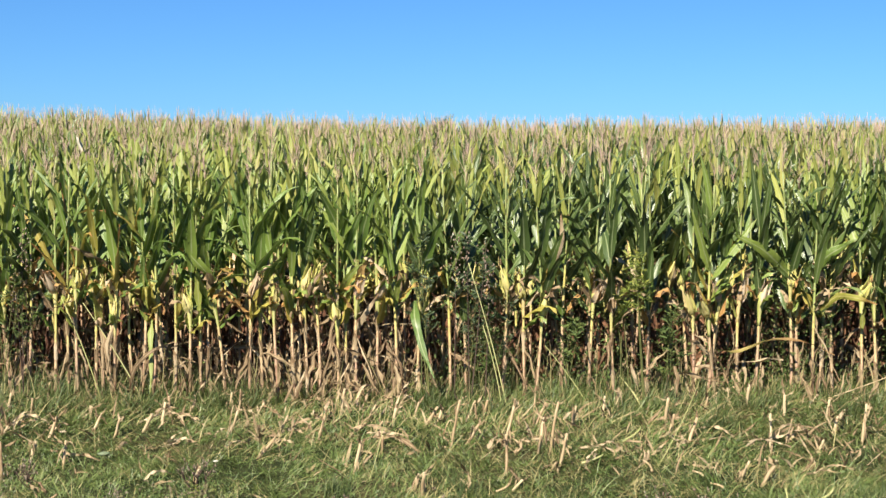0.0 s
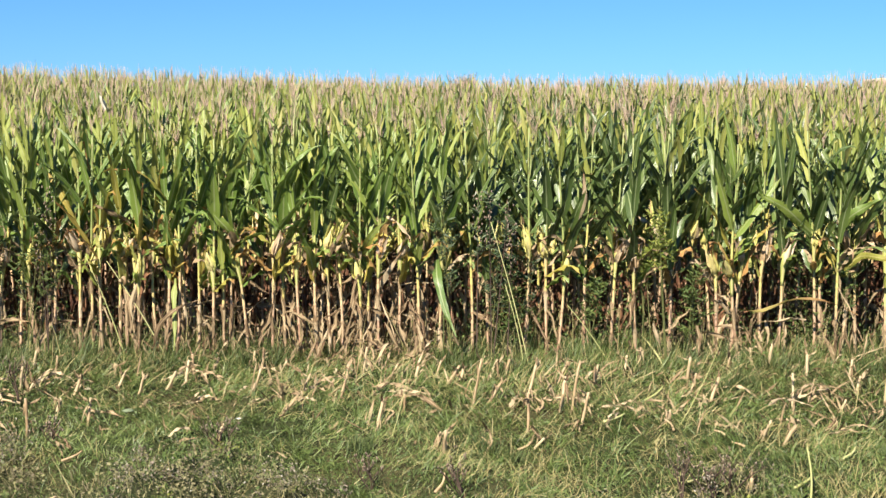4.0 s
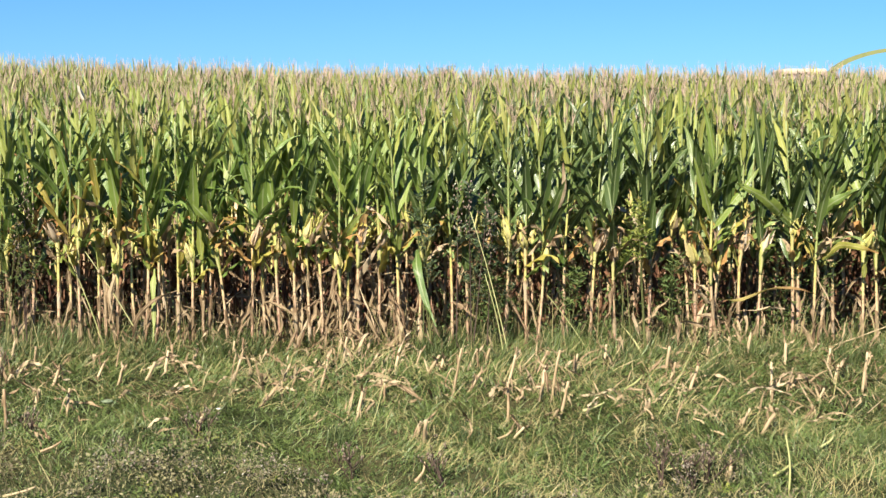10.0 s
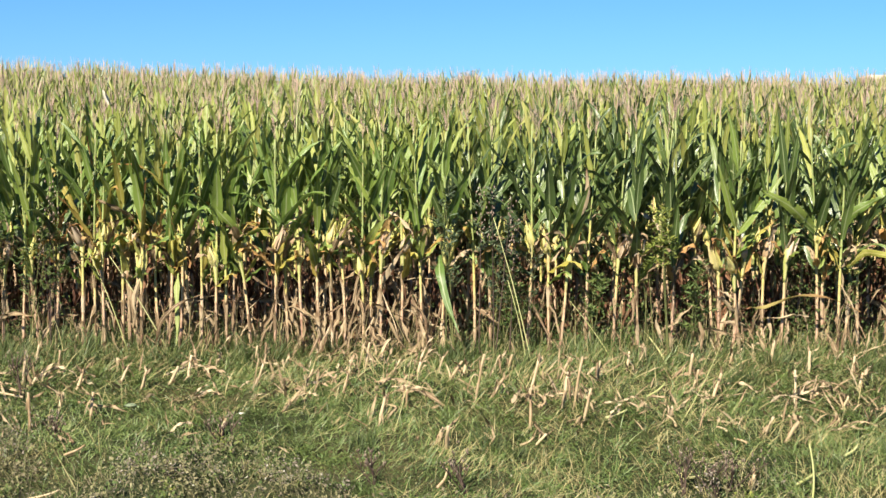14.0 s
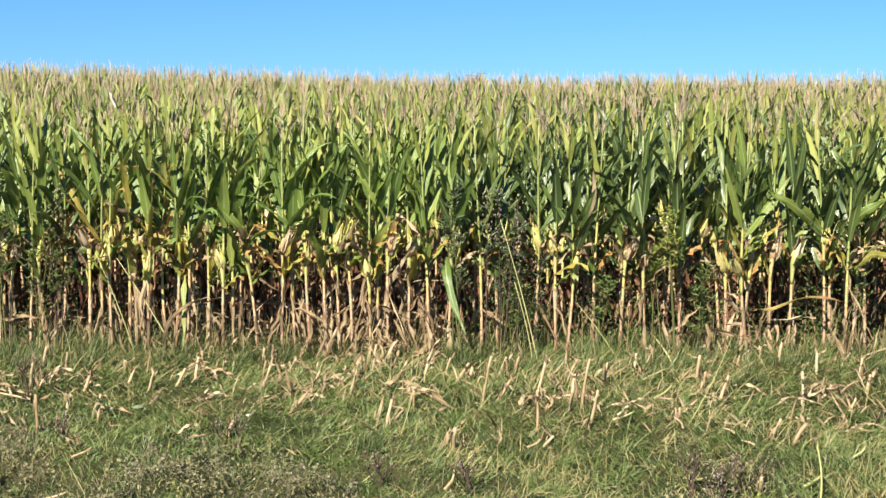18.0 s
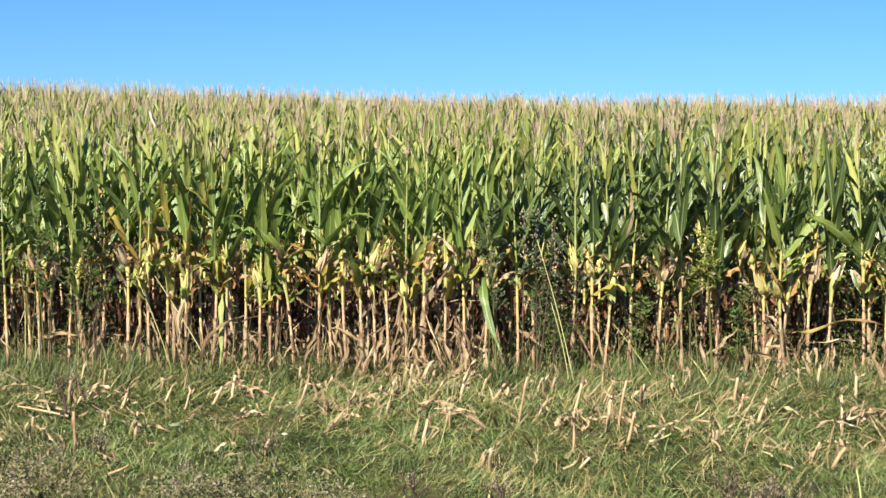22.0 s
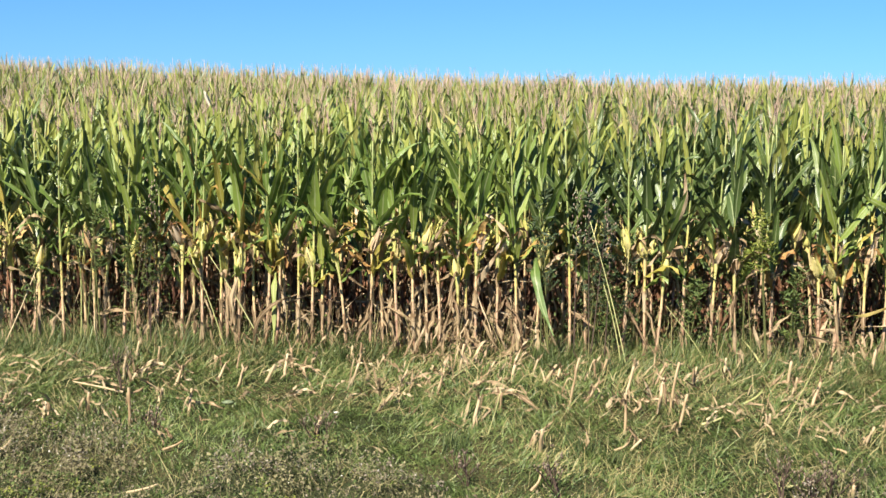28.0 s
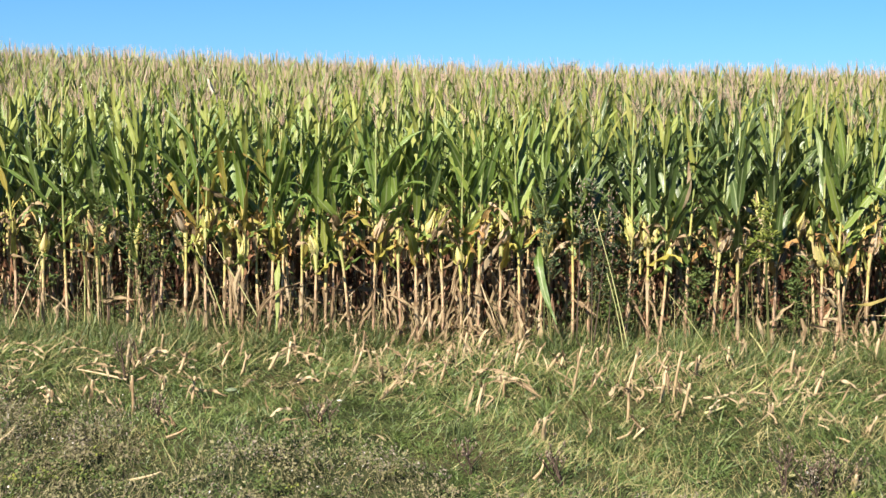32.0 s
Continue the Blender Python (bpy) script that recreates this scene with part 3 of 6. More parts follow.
        part("sheath", mesh_of("sheath", tube(path, np.array([0.0135, 0.0145, 0.017, 0.021, 0.026, 0.031, 0.030, 0.012]) * r.uniform(0.85, 1.15), 8), SHEATH), thing, "yellow-green leaf sheath round the ear's foot")
        part("husk_leaf", mesh_of("husk_leaf", moved(flaps, at(z)), skin), ear)
        part("silk", mesh_of("silk", moved(silk, at(z)), SILK), ear)
    part("tassel", mesh_of("tassel", moved(tassel_shape(r), at(top) + np.array([0, 0, top])), TASSEL), thing, "dry pinkish tan tassel")
    return thing


LABELS = {"green": "tall green maize plant with a ripening ear and withered lower leaves",
          "yellowing": "tall maize plant with yellowing leaves round a ripe ear",
          "dark_leaved": "tall dark green maize plant with broad leaves and a ripening ear",
          "barren": "slim green maize plant without an ear"}
EARS = ["no ear", "a yellow husked ear", "a dry cream husked ear", "an orange leaf over its ear"]
# the outer row: place along it, height of the ear, its tilt to the right, and its tone: 1 yellow, 2 dry and cream, 3 below an orange leaf, 0 none
EDGE_LEFT = [
    (-5.92, 0, 0, 0), (-5.75, 0.9, 15, 1), (-5.6, 0, 0, 0), (-5.52, 0.85, -20, 1), (-5.27, 0.92, 40, 3), (-5.07, 0.8, -10, 1), (-4.98, 0.77, 20, 1),
    (-4.75, 0, 0, 0), (-4.58, 0, 0, 0), (-4.45, 0.86, -18, 2), (-4.38, 0.85, 15, 2), (-4.2, 0, 0, 0), (-4.03, 0.88, 18, 1), (-3.88, 0, 0, 0),
    (-3.62, 0.95, -30, 2), (-3.51, 0.8, 10, 1), (-3.39, 0.97, 5, 1), (-3.24, 0.87, -14, 1), (-3.18, 0.92, 25, 1), (-3.07, 0.76, 5, 1), (-2.89, 0.93, 40, 3),
]
EDGE_MIDDLE = [
    (-2.82, 0, 0, 0), (-2.7, 0, 0, 0), (-2.64, 0.9, -15, 1), (-2.51, 0, 0, 0), (-2.36, 0.78, -10, 1), (-2.27, 0, 0, 0), (-2.19, 0, 0, 0),
    (-2.03, 0.84, -12, 1), (-1.81, 0.92, 28, 2), (-1.69, 0, 0, 0), (-1.53, 0.83, 10, 1), (-1.38, 0, 0, 0), (-1.27, 0.95, 18, 1), (-1.14, 1.05, 20, 1),
    (-0.97, 0.75, -8, 1), (-0.91, 0, 0, 0), (-0.81, 0.94, 25, 2), (-0.63, 0.93, 38, 2), (-0.43, 0, 0, 0), (-0.25, 0.96, 4, 1), (0.07, 0, 0, 0), (0.22, 0, 0, 0),
]
EDGE_RIGHT = [
    (0.55, 0.95, -12, 1), (0.77, 0.88, -15, 1), (0.85, 0.7, 5, 1), (1.12, 0, 0, 0), (1.36, 0.92, 35, 2), (1.59, 0.78, 9, 2), (1.9, 0, 0, 0),
    (2.35, 0.8, -20, 1), (2.47, 0.87, -30, 2), (2.55, 0.78, -35, 3), (2.75, 0.86, 4, 2), (2.92, 0.82, 15, 2), (3.27, 1.03, 10, 1), (3.33, 0.85, -10, 1),
    (3.43, 0, 0, 0), (3.51, 1.0, -25, 2), (3.65, 1.08, 6, 1), (3.93, 0.9, 30, 3), (4.08, 0.9, -15, 1), (4.2, 0.95, 10, 1), (4.35, 0, 0, 0), (4.5, 0.9, 20, 2), (4.66, 0, 0, 0), (4.8, 0.9, -10, 1),
]


def darkness(x):
    """Share of the plants that get the darker leaf colour, along the edge of the field."""
    return np.interp(x, [-5.5, -4.2, -3.4, -2.2, -0.5, -0.1, 1.7, 2.4], [0.45, 0.3, 0.05, 0.0, 0.15, 0.95, 0.95, 0.7])


for k, (x, z, tilt, tone) in enumerate(EDGE_LEFT + EDGE_MIDDLE + EDGE_RIGHT):
    dark = rnd.random() < darkness(x) and tone != 3
    kind = "barren" if not tone and not dark else "dark_leaved" if dark else "yellowing" if tone == 3 or rnd.random() < (0.75 if -3.7 < x < -2.2 else 0.3) else "green"
    ob = make_plant(100 + k, kind, (z + 0.05 + rnd.normal(0.02, 0.03), tilt, tone))
    y = ROW_ONE - 0.25 + rnd.normal(0, 0.05)
    ob.matrix_basis = pose(x, y, float(height(x, y)) - 0.02, 0, 0, rnd.normal(0, 6))
    label = "tall dark green maize plant with " if dark else "green maize plant withered below, with "
    tagged(ob, label + EARS[tone], "maize plant", "maize at the edge of the field")

KINDS = ["green"] * 6 + ["yellowing"] * 3 + ["barren"] * 2 + ["dark_leaved"] * 7
MODELS = []
for k, kind in enumerate(KINDS):
    model = make_plant(200 + k, kind)
    tagged(model, LABELS[kind], "maize plant", "maize at the edge of the field")
    MODELS.append(model)
used = set()
for row in range(1, 3):
    for x in np.arange(-6.0 - 0.3 * row, 4.9 + 0.3 * row, 0.175):
        x, y = x + rnd.normal(0, 0.04), ROW_ONE + 0.75 * row + rnd.normal(0, 0.05)
        k = int(rnd.integers(11, 18) if rnd.random() < darkness(x) else rnd.integers(0, 11))
        grow = rnd.uniform(0.94, 1.07)
        m = pose(x, y, float(height(x, y)) - 0.02, 0, 0, rnd.uniform(0, 360))
        if k in used:
            ob = copy_thing(MODELS[k], m)
        else:
            used.add(k)
            ob = MODELS[k]
            ob.matrix_basis = m
        ob.scale = (grow, grow, grow)

# ---- the field behind, which nobody could count ----


def field_template(seed, fine):
    r = np.random.default_rng(seed)
    top, first, rows = plant_plan(r, "green")
    shapes = []
    stalk, at = stalk_shape(top, r, 4, False)
    shapes.append(coloured(stalk, 1))
    for z, az, ln, wd, lean, bend, droop, what in rows:
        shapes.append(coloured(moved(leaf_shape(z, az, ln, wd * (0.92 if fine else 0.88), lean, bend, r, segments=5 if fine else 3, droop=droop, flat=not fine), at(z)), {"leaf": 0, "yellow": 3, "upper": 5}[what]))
    if fine:
        for k in range(2):
            shapes.append(coloured(dry_leaf_shape(r.uniform(0.3, 0.85), r.uniform(0, 6.3), 0.45, r, 4), 4))
    p, q, u, m = tassel_shape(r, 0.7, 7 if fine else 6, 0.0014 if fine else 0.0022, 3, 4 if fine else 3)
    p = p * np.array([1, 1, 1.0 if fine else 1.06])
    shapes.append(coloured(moved((p, q, u, m), at(top) + np.array([0, 0, top])), 2))
    return joined(shapes)


def planted(templates, spots, r):
    pts, quads, uvs, mats, k = [], [], [], [], 0
    for x, y in spots:
        p, q, u, m = templates[int(r.integers(0, len(templates)))]
        if r.random() < darkness(x / y * 14):
            m = np.where(m == 0, 6, m)
        a, s = r.uniform(0, 6.283), r.uniform(0.92, 1.08)
        c, d = math.cos(a) * s, math.sin(a) * s
        w = np.empty_like(p)
        w[:, 0], w[:, 1], w[:, 2] = p[:, 0] * c - p[:, 1] * d + x, p[:, 0] * d + p[:, 1] * c + y, p[:, 2] * s + float(height(x, y)) - 0.02
        pts.append(w), quads.append(q + k), uvs.append(u), mats.append(m)
        k += len(p)
    return np.concatenate(pts), np.concatenate(quads), np.concatenate(uvs), np.concatenate(mats)


def field_spots(first_row, last_row, gap, r, inner=None):
    out = []
    for row in range(first_row, last_row):
        y = ROW_ONE + 0.75 * row
        for x in np.arange(-0.47 * y - 1.5, 0.38 * y + 1.5, gap):
            if inner and inner[0] - 0.3 * row < x < inner[1] + 0.3 * row:
                continue
            out.append((x + r.normal(0, 0.04), y + r.normal(0, 0.06)))
    return out


fr = np.random.default_rng(21)
NEAR_TEMPLATES = [field_template(300 + k, True) for k in range(10)]
FAR_TEMPLATES = [field_template(400 + k, False) for k in range(10)]
near_shape = planted(NEAR_TEMPLATES, field_spots(0, 3, 0.175, fr, (-6.0, 4.9)) + field_spots(3, 12, 0.175, fr), fr)
tagged(new("maize_field", mesh_of("maize_field", near_shape, LEAF, STALK, TASSEL, YELLOW, DRY, UPPER, DEEP)),
       "dense rows of green maize behind the edge of the field", "maize", kind="stuff")
far_shape = planted(FAR_TEMPLATES, field_spots(12, 40, 0.2, fr), fr)
tagged(new("distant_maize", mesh_of("distant_maize", far_shape, LEAF, STALK, TASSEL, YELLOW, DRY, UPPER, DEEP)),
       "far maize with tan tassels reaching over the rise", "maize", kind="stuff")

# ---- meadow strip ----


def blades(count, r, xr, yr, length, width, lie, keep=None, segments=3, at=None):
    """Many grass blades: lie is how far they lean over, in degrees (low, high)."""
    x, y = r.uniform(*xr, count), r.uniform(*yr, count)
    if keep is not None:
        k = r.random(count) < keep(x, y)
        x, y = x[k], y[k]
    if at is not None:
        x, y = at[0], at[1]
    n = len(x)
    flow = 2.4 * np.sin(0.9 * x + 0.7) + 2.1 * np.sin(1.3 * y + 0.8 * x)
    az, ln = flow + r.normal(0, 1.5, n), r.uniform(*length, n) * r.uniform(0.6, 1.0, n)
    if at is not None:
        az = at[2]
    a0, a1 = np.radians(r.uniform(lie[0] * 0.4, lie[1] * 0.7, n)), np.radians(r.uniform(*lie, n))
    s = np.linspace(0, 1, segments + 1)
    ang = a0[:, None] + (a1 - a0)[:, None] * s
    out = np.stack([np.cos(az), np.sin(az)], 1)
    step = ln[:, None] / segments
    h = np.concatenate([np.zeros((n, 1)), np.cumsum(np.sin(ang[:, 1:]) * step, 1)], 1)
    z = np.concatenate([np.zeros((n, 1)), np.cumsum(np.cos(ang[:, 1:]) * step, 1)], 1)
    px, py = x[:, None] + out[:, :1] * h, y[:, None] + out[:, 1:] * h
    pz = height(px, py) + np.maximum(z, 0.012 * s)
    turn = az + r.normal(0, 0.9, n)
    sx, sy = -np.sin(turn), np.cos(turn)
    w = (r.uniform(*width, n)[:, None] * np.interp(s, [0, 0.5, 1], [0.8, 1.0, 0.15])) * 0.5
    left = np.stack([px - sx[:, None] * w, py - sy[:, None] * w, pz], -1)
    right = np.stack([px + sx[:, None] * w, py + sy[:, None] * w, pz + w * 0.6], -1)
    pts = np.stack([left, right], 2).reshape(-1, 3)
    m = segments + 1
    base = (np.arange(n) * m * 2)[:, None, None]
    q = (base + (np.arange(segments) * 2)[None, :, None] + np.array([0, 1, 3, 2])[None, None]).reshape(-1, 4)
    uv = np.stack([np.tile(np.repeat(s, 2), n), np.tile([0.1, 0.9], n * m)], 1)
    return pts, q, uv, np.zeros(len(q), int)


def patchy(scale, low, high, seed):
    def keep(x, y):
        return np.array([min(1.0, max(0.0, (noise.noise((a * scale, b * scale, seed)) * 0.5 + 0.5 - low) / (high - low))) for a, b in zip(x, y)])
    return keep


def herb_edge(x):
    return np.interp(x, [-6, -4.3, -3.8, -3.3, -2.75, -2.4, -2.25, -1.9, -1.55, -1.2, -0.9, -0.6, 0.4, 1.2, 1.5, 1.9, 2.1, 4], [10.9, 10.85, 10.6, 10.35, 9.3, 9.3, 9.9, 10.2, 9.9, 9.4, 9.2, 8.6, 8.6, 8.7, 9.4, 9.3, 8.6, 8.6])


def grass_zone(x, y):
    """Patchy grass, thinner where the withered herbs grow."""
    return (0.42 + 0.58 * patchy(2.4, 0.3, 0.6, 3.0)(x, y)) * (1 - 0.75 * np.clip((herb_edge(x) - y) / 0.5, 0, 1))


def mat_zone(x, y):
    return patchy(2.1, 0.4, 0.65, 8.0)(x, y) * (1 - 0.85 * np.clip((herb_edge(x) - y) / 0.5, 0, 1))


def straw_zone(x, y):
    return np.interp(x, [-6, -1.5, 0.5], [0.65, 0.7, 1.0]) * patchy(1.7, 0.35, 0.75, 15.0)(x, y) * (1 - 0.35 * np.clip((herb_edge(x) - y) / 0.5, 0, 1))


def foot_zone(x, y):
    """Weeds crowd the foot of the maize, least where dead leaves lie thickest."""
    return np.interp(x, [-6.5, -3.4, -2.2, -0.5, 0.0, 5.2], [0.75, 0.65, 0.12, 0.1, 0.8, 1.0]) * patchy(1.1, 0.25, 0.6, 40.0)(x, y)


def tussocks(count, r, xr, yr, per, length, width, lie, keep):
    """Tufts whose blades spread from one root and fall outwards, most of them to one side."""
    x, y = r.uniform(*xr, count), r.uniform(*yr, count)
    k = r.random(count) < keep(x, y)
    x, y = x[k], y[k]
    way = 2.0 * np.sin(0.9 * x + 0.7) + 1.6 * np.sin(1.3 * y + 0.8 * x) + r.normal(0, 0.8, len(x))
    x, y, way = (np.repeat(v, per) for v in (x, y, way))
    n = len(x)
    az = way + r.normal(0, 1.1, n)
    return blades(n, r, xr, yr, length, width, lie, None, 4, (x + r.normal(0, 0.03, n), y + r.normal(0, 0.03, n), az))


gr = np.random.default_rng(31)
STRIP_X, STRIP_Y = (-6.5, 5.2), (7.6, 13.6)
grass = joined([blades(70000, gr, STRIP_X, STRIP_Y, (0.04, 0.13), (0.003, 0.008), (20, 118), grass_zone),
                blades(22000, gr, STRIP_X, STRIP_Y, (0.12, 0.28), (0.003, 0.007), (55, 112), mat_zone),
                blades(22000, gr, STRIP_X, (9.0, 13.2), (0.05, 0.16), (0.003, 0.008), (40, 108)),
                tussocks(1300, gr, STRIP_X, STRIP_Y, 40, (0.10, 0.27), (0.003, 0.008), (45, 128), grass_zone),
                blades(16000, gr, STRIP_X, (12.3, 13.9), (0.06, 0.22), (0.004, 0.009), (10, 90), patchy(1.4, 0.3, 0.6, 5.0)),
                tussocks(260, gr, STRIP_X, (12.75, 14.0), 36, (0.16, 0.40), (0.003, 0.008), (10, 118), foot_zone),
                blades(11000, gr, STRIP_X, (12.4, 13.5), (0.12, 0.40), (0.003, 0.008), (8, 110), lambda x, y: foot_zone(x, y) * patchy(2.6, 0.4, 0.65, 6.0)(x, y))])
tagged(new("meadow_grass", mesh_of("meadow_grass", grass, GRASS)), "matted green grass beside the maize", "grass", kind="stuff")
straw = joined([blades(31000, gr, STRIP_X, STRIP_Y, (0.06, 0.26), (0.003, 0.0065), (48, 100), straw_zone),
                blades(900, gr, STRIP_X, STRIP_Y, (0.12, 0.36), (0.004, 0.007), (40, 95)),
                blades(12000, gr, (-0.2, 5.2), (7.6, 10.8), (0.06, 0.26), (0.003, 0.007), (40, 104), patchy(2.2, 0.35, 0.65, 33.0)),
                blades(2600, gr, STRIP_X, (10.8, 13.4), (0.12, 0.4), (0.004, 0.009), (45, 100)),
                blades(900, gr, STRIP_X, (12.8, 14.3), (0.25, 0.7), (0.004, 0.009), (2, 40)),
                blades(5200, gr, STRIP_X, (12.3, 13.6), (0.12, 0.42), (0.003, 0.007), (15, 110), patchy(2.0, 0.35, 0.65, 51.0))])
tagged(new("dry_grass", mesh_of("dry_grass", straw, STRAW)), "bleached straw lying in the grass", "straw", kind="stuff")


def herb_leaves(count, r, keep, xr, yr, tall, size):
    """Small broad leaves of low herbs, as little folded blades at many heights."""
    x, y = r.uniform(*xr, count), r.uniform(*yr, count)
    k = r.random(count) < keep(x, y)
    x, y = x[k], y[k]
    n = len(x)
    clump = 0.12 + 1.9 * patchy(2.6, 0.34, 0.7, 63.0)(x, y)
    z = height(x, y) + r.uniform(0.01, 1, n) ** 1.2 * tall * clump
    az, ti, sz = r.uniform(0, 6.283, n), r.uniform(-0.5, 1.1, n), r.uniform(*size, n)
    o = np.stack([np.cos(az) * np.cos(ti), np.sin(az) * np.cos(ti), np.sin(ti)], 1)
    sd = np.stack([-np.sin(az), np.cos(az), r.normal(0, 0.3, n)], 1)
    c = np.stack([x, y, z], 1)
    a, b = c - o * sz[:, None] * 0.5, c + o * sz[:, None] * 0.5
    w = sd * (sz * r.uniform(0.14, 0.34, n))[:, None]
    pts = np.stack([a, c + w, b, c - w], 1).reshape(-1, 3)
    q = np.arange(n * 4).reshape(-1, 4)
    uv = np.tile([[0, 0.5], [0.5, 1], [1, 0.5], [0.5, 0]], (n, 1)).astype(float)
    return pts, q, uv, np.zeros(n, int)


def herb_zone(x, y):
    """Withered herbs grow in the near part of the strip, thickest to the left."""
    return np.clip((herb_edge(x) - y) / 0.5, 0, 1) * (0.15 + 0.85 * patchy(2.6, 0.35, 0.58, 22.0)(x, y))


def herb_clumps(count, r, per, size, tall, keep):
    """Low cushions of small leaves on short stems, each clump a lumpy dome."""
    x, y = r.uniform(*STRIP_X, count), r.uniform(7.6, 10.8, count)
    k = r.random(count) < keep(x, y)
    x, y = x[k], y[k]
    wide, high = r.uniform(0.05, 0.17, len(x)), r.uniform(*tall, len(x))
    x, y, wide, high = (np.repeat(v, per) for v in (x, y, wide, high))
    n = len(x)
    az, f = r.uniform(0, 6.283, n), r.random(n) ** 0.6
    px, py = x + np.cos(az) * f * wide, y + np.sin(az) * f * wide
    pz = height(px, py) + high * np.sqrt(1 - 0.85 * f * f) * r.uniform(0.55, 1.1, n)
    turn, ti, sz = az + r.normal(0, 0.9, n), r.uniform(-0.5, 1.1, n), r.uniform(*size, n)
    o = np.stack([np.cos(turn) * np.cos(ti), np.sin(turn) * np.cos(ti), np.sin(ti)], 1)
    sd = np.stack([-np.sin(turn), np.cos(turn), r.normal(0, 0.4, n)], 1)
    c = np.stack([px, py, pz], 1)
    w = sd * (sz * r.uniform(0.13, 0.32, n))[:, None]
    pts = np.stack([c - o * sz[:, None] * 0.5, c + w, c + o * sz[:, None] * 0.5, c - w], 1).reshape(-1, 3)
    return pts, np.arange(n * 4).reshape(-1, 4), np.tile([[0, 0.5], [0.5, 1], [1, 0.5], [0.5, 0]], (n, 1)).astype(float), np.zeros(n, int)


tagged(new("withered_herbs", mesh_of("withered_herbs", joined([herb_clumps(1300, gr, 60, (0.011, 0.036), (0.04, 0.26), herb_zone), herb_leaves(16000, gr, herb_zone, STRIP_X, (7.6, 11.0), 0.14, (0.008, 0.026))]), DEAD)),
       "low grey-brown withered herbs in the grass", "herbs", kind="stuff")
HEADS = blade_material("dark_seed_head", [(0.0, (0.10, 0.08, 0.065)), (0.45, (0.22, 0.185, 0.15)), (0.8, (0.37, 0.325, 0.25)), (0.95, (0.5, 0.46, 0.38)), (1.0, (0.9, 0.87, 0.8))],
                       (0.14, 0.11, 0.09), (0.2, 0.16, 0.13), 0.85, 0.1, 0.05, 0.9)
tagged(new("herb_seed_heads", mesh_of("herb_seed_heads", herb_clumps(1300, gr, 44, (0.011, 0.026), (0.10, 0.32), lambda x, y: herb_zone(x, y) * patchy(1.5, 0.36, 0.6, 71.0)(x, y)), HEADS)),
       "dark grey-brown seed heads on withered herbs", "herbs", kind="stuff")
sprigs = joined([blades(15000, gr, STRIP_X, (7.6, 10.8), (0.06, 0.24), (0.0025, 0.005), (3, 65), herb_zone), blades(7000, gr, STRIP_X, (7.6, 10.8), (0.04, 0.12), (0.006, 0.013), (10, 80), herb_zone, 2)])
tagged(new("herb_stems", mesh_of("herb_stems", sprigs, DEAD)), "thin brown stems of withered herbs", "herbs", kind="stuff")
tagged(new("fresh_herbs", mesh_of("fresh_herbs", herb_clumps(220, gr, 60, (0.012, 0.036), (0.06, 0.18), lambda x, y: herb_zone(x, y) * patchy(1.6, 0.35, 0.65, 91.0)(x, y)), LIME)),
       "bright green leafy patches among withered herbs", "herbs", kind="stuff")
tagged(new("green_herbs", mesh_of("green_herbs", joined([herb_clumps(700, gr, 56, (0.014, 0.042), (0.05, 0.22), lambda x, y: herb_zone(x, y) * patchy(1.3, 0.4, 0.62, 17.0)(x, y)), herb_leaves(9000, gr, herb_zone, STRIP_X, (7.6, 10.8), 0.14, (0.012, 0.036))]), WEED)),
       "low green herbs among withered ones", "herbs", kind="stuff")


def clover_zone(x, y):
    return patchy(1.9, 0.35, 0.6, 55.0)(x, y) * (1 - 0.8 * np.clip((herb_edge(x) - y) / 0.5, 0, 1))


tagged(new("clover", mesh_of("clover", herb_leaves(60000, gr, clover_zone, STRIP_X, (8.0, 13.2), 0.09, (0.010, 0.030)), CLOVER)),
       "low broad green leaves growing between the grass", "herbs", kind="stuff")
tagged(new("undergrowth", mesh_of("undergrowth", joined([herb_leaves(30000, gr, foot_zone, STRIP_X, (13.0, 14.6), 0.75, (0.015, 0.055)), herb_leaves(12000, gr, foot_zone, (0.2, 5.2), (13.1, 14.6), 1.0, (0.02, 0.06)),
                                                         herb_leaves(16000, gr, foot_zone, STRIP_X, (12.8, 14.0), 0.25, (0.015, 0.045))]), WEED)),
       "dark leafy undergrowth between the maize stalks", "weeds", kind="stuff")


# ---- maize stubs left by the mower ----


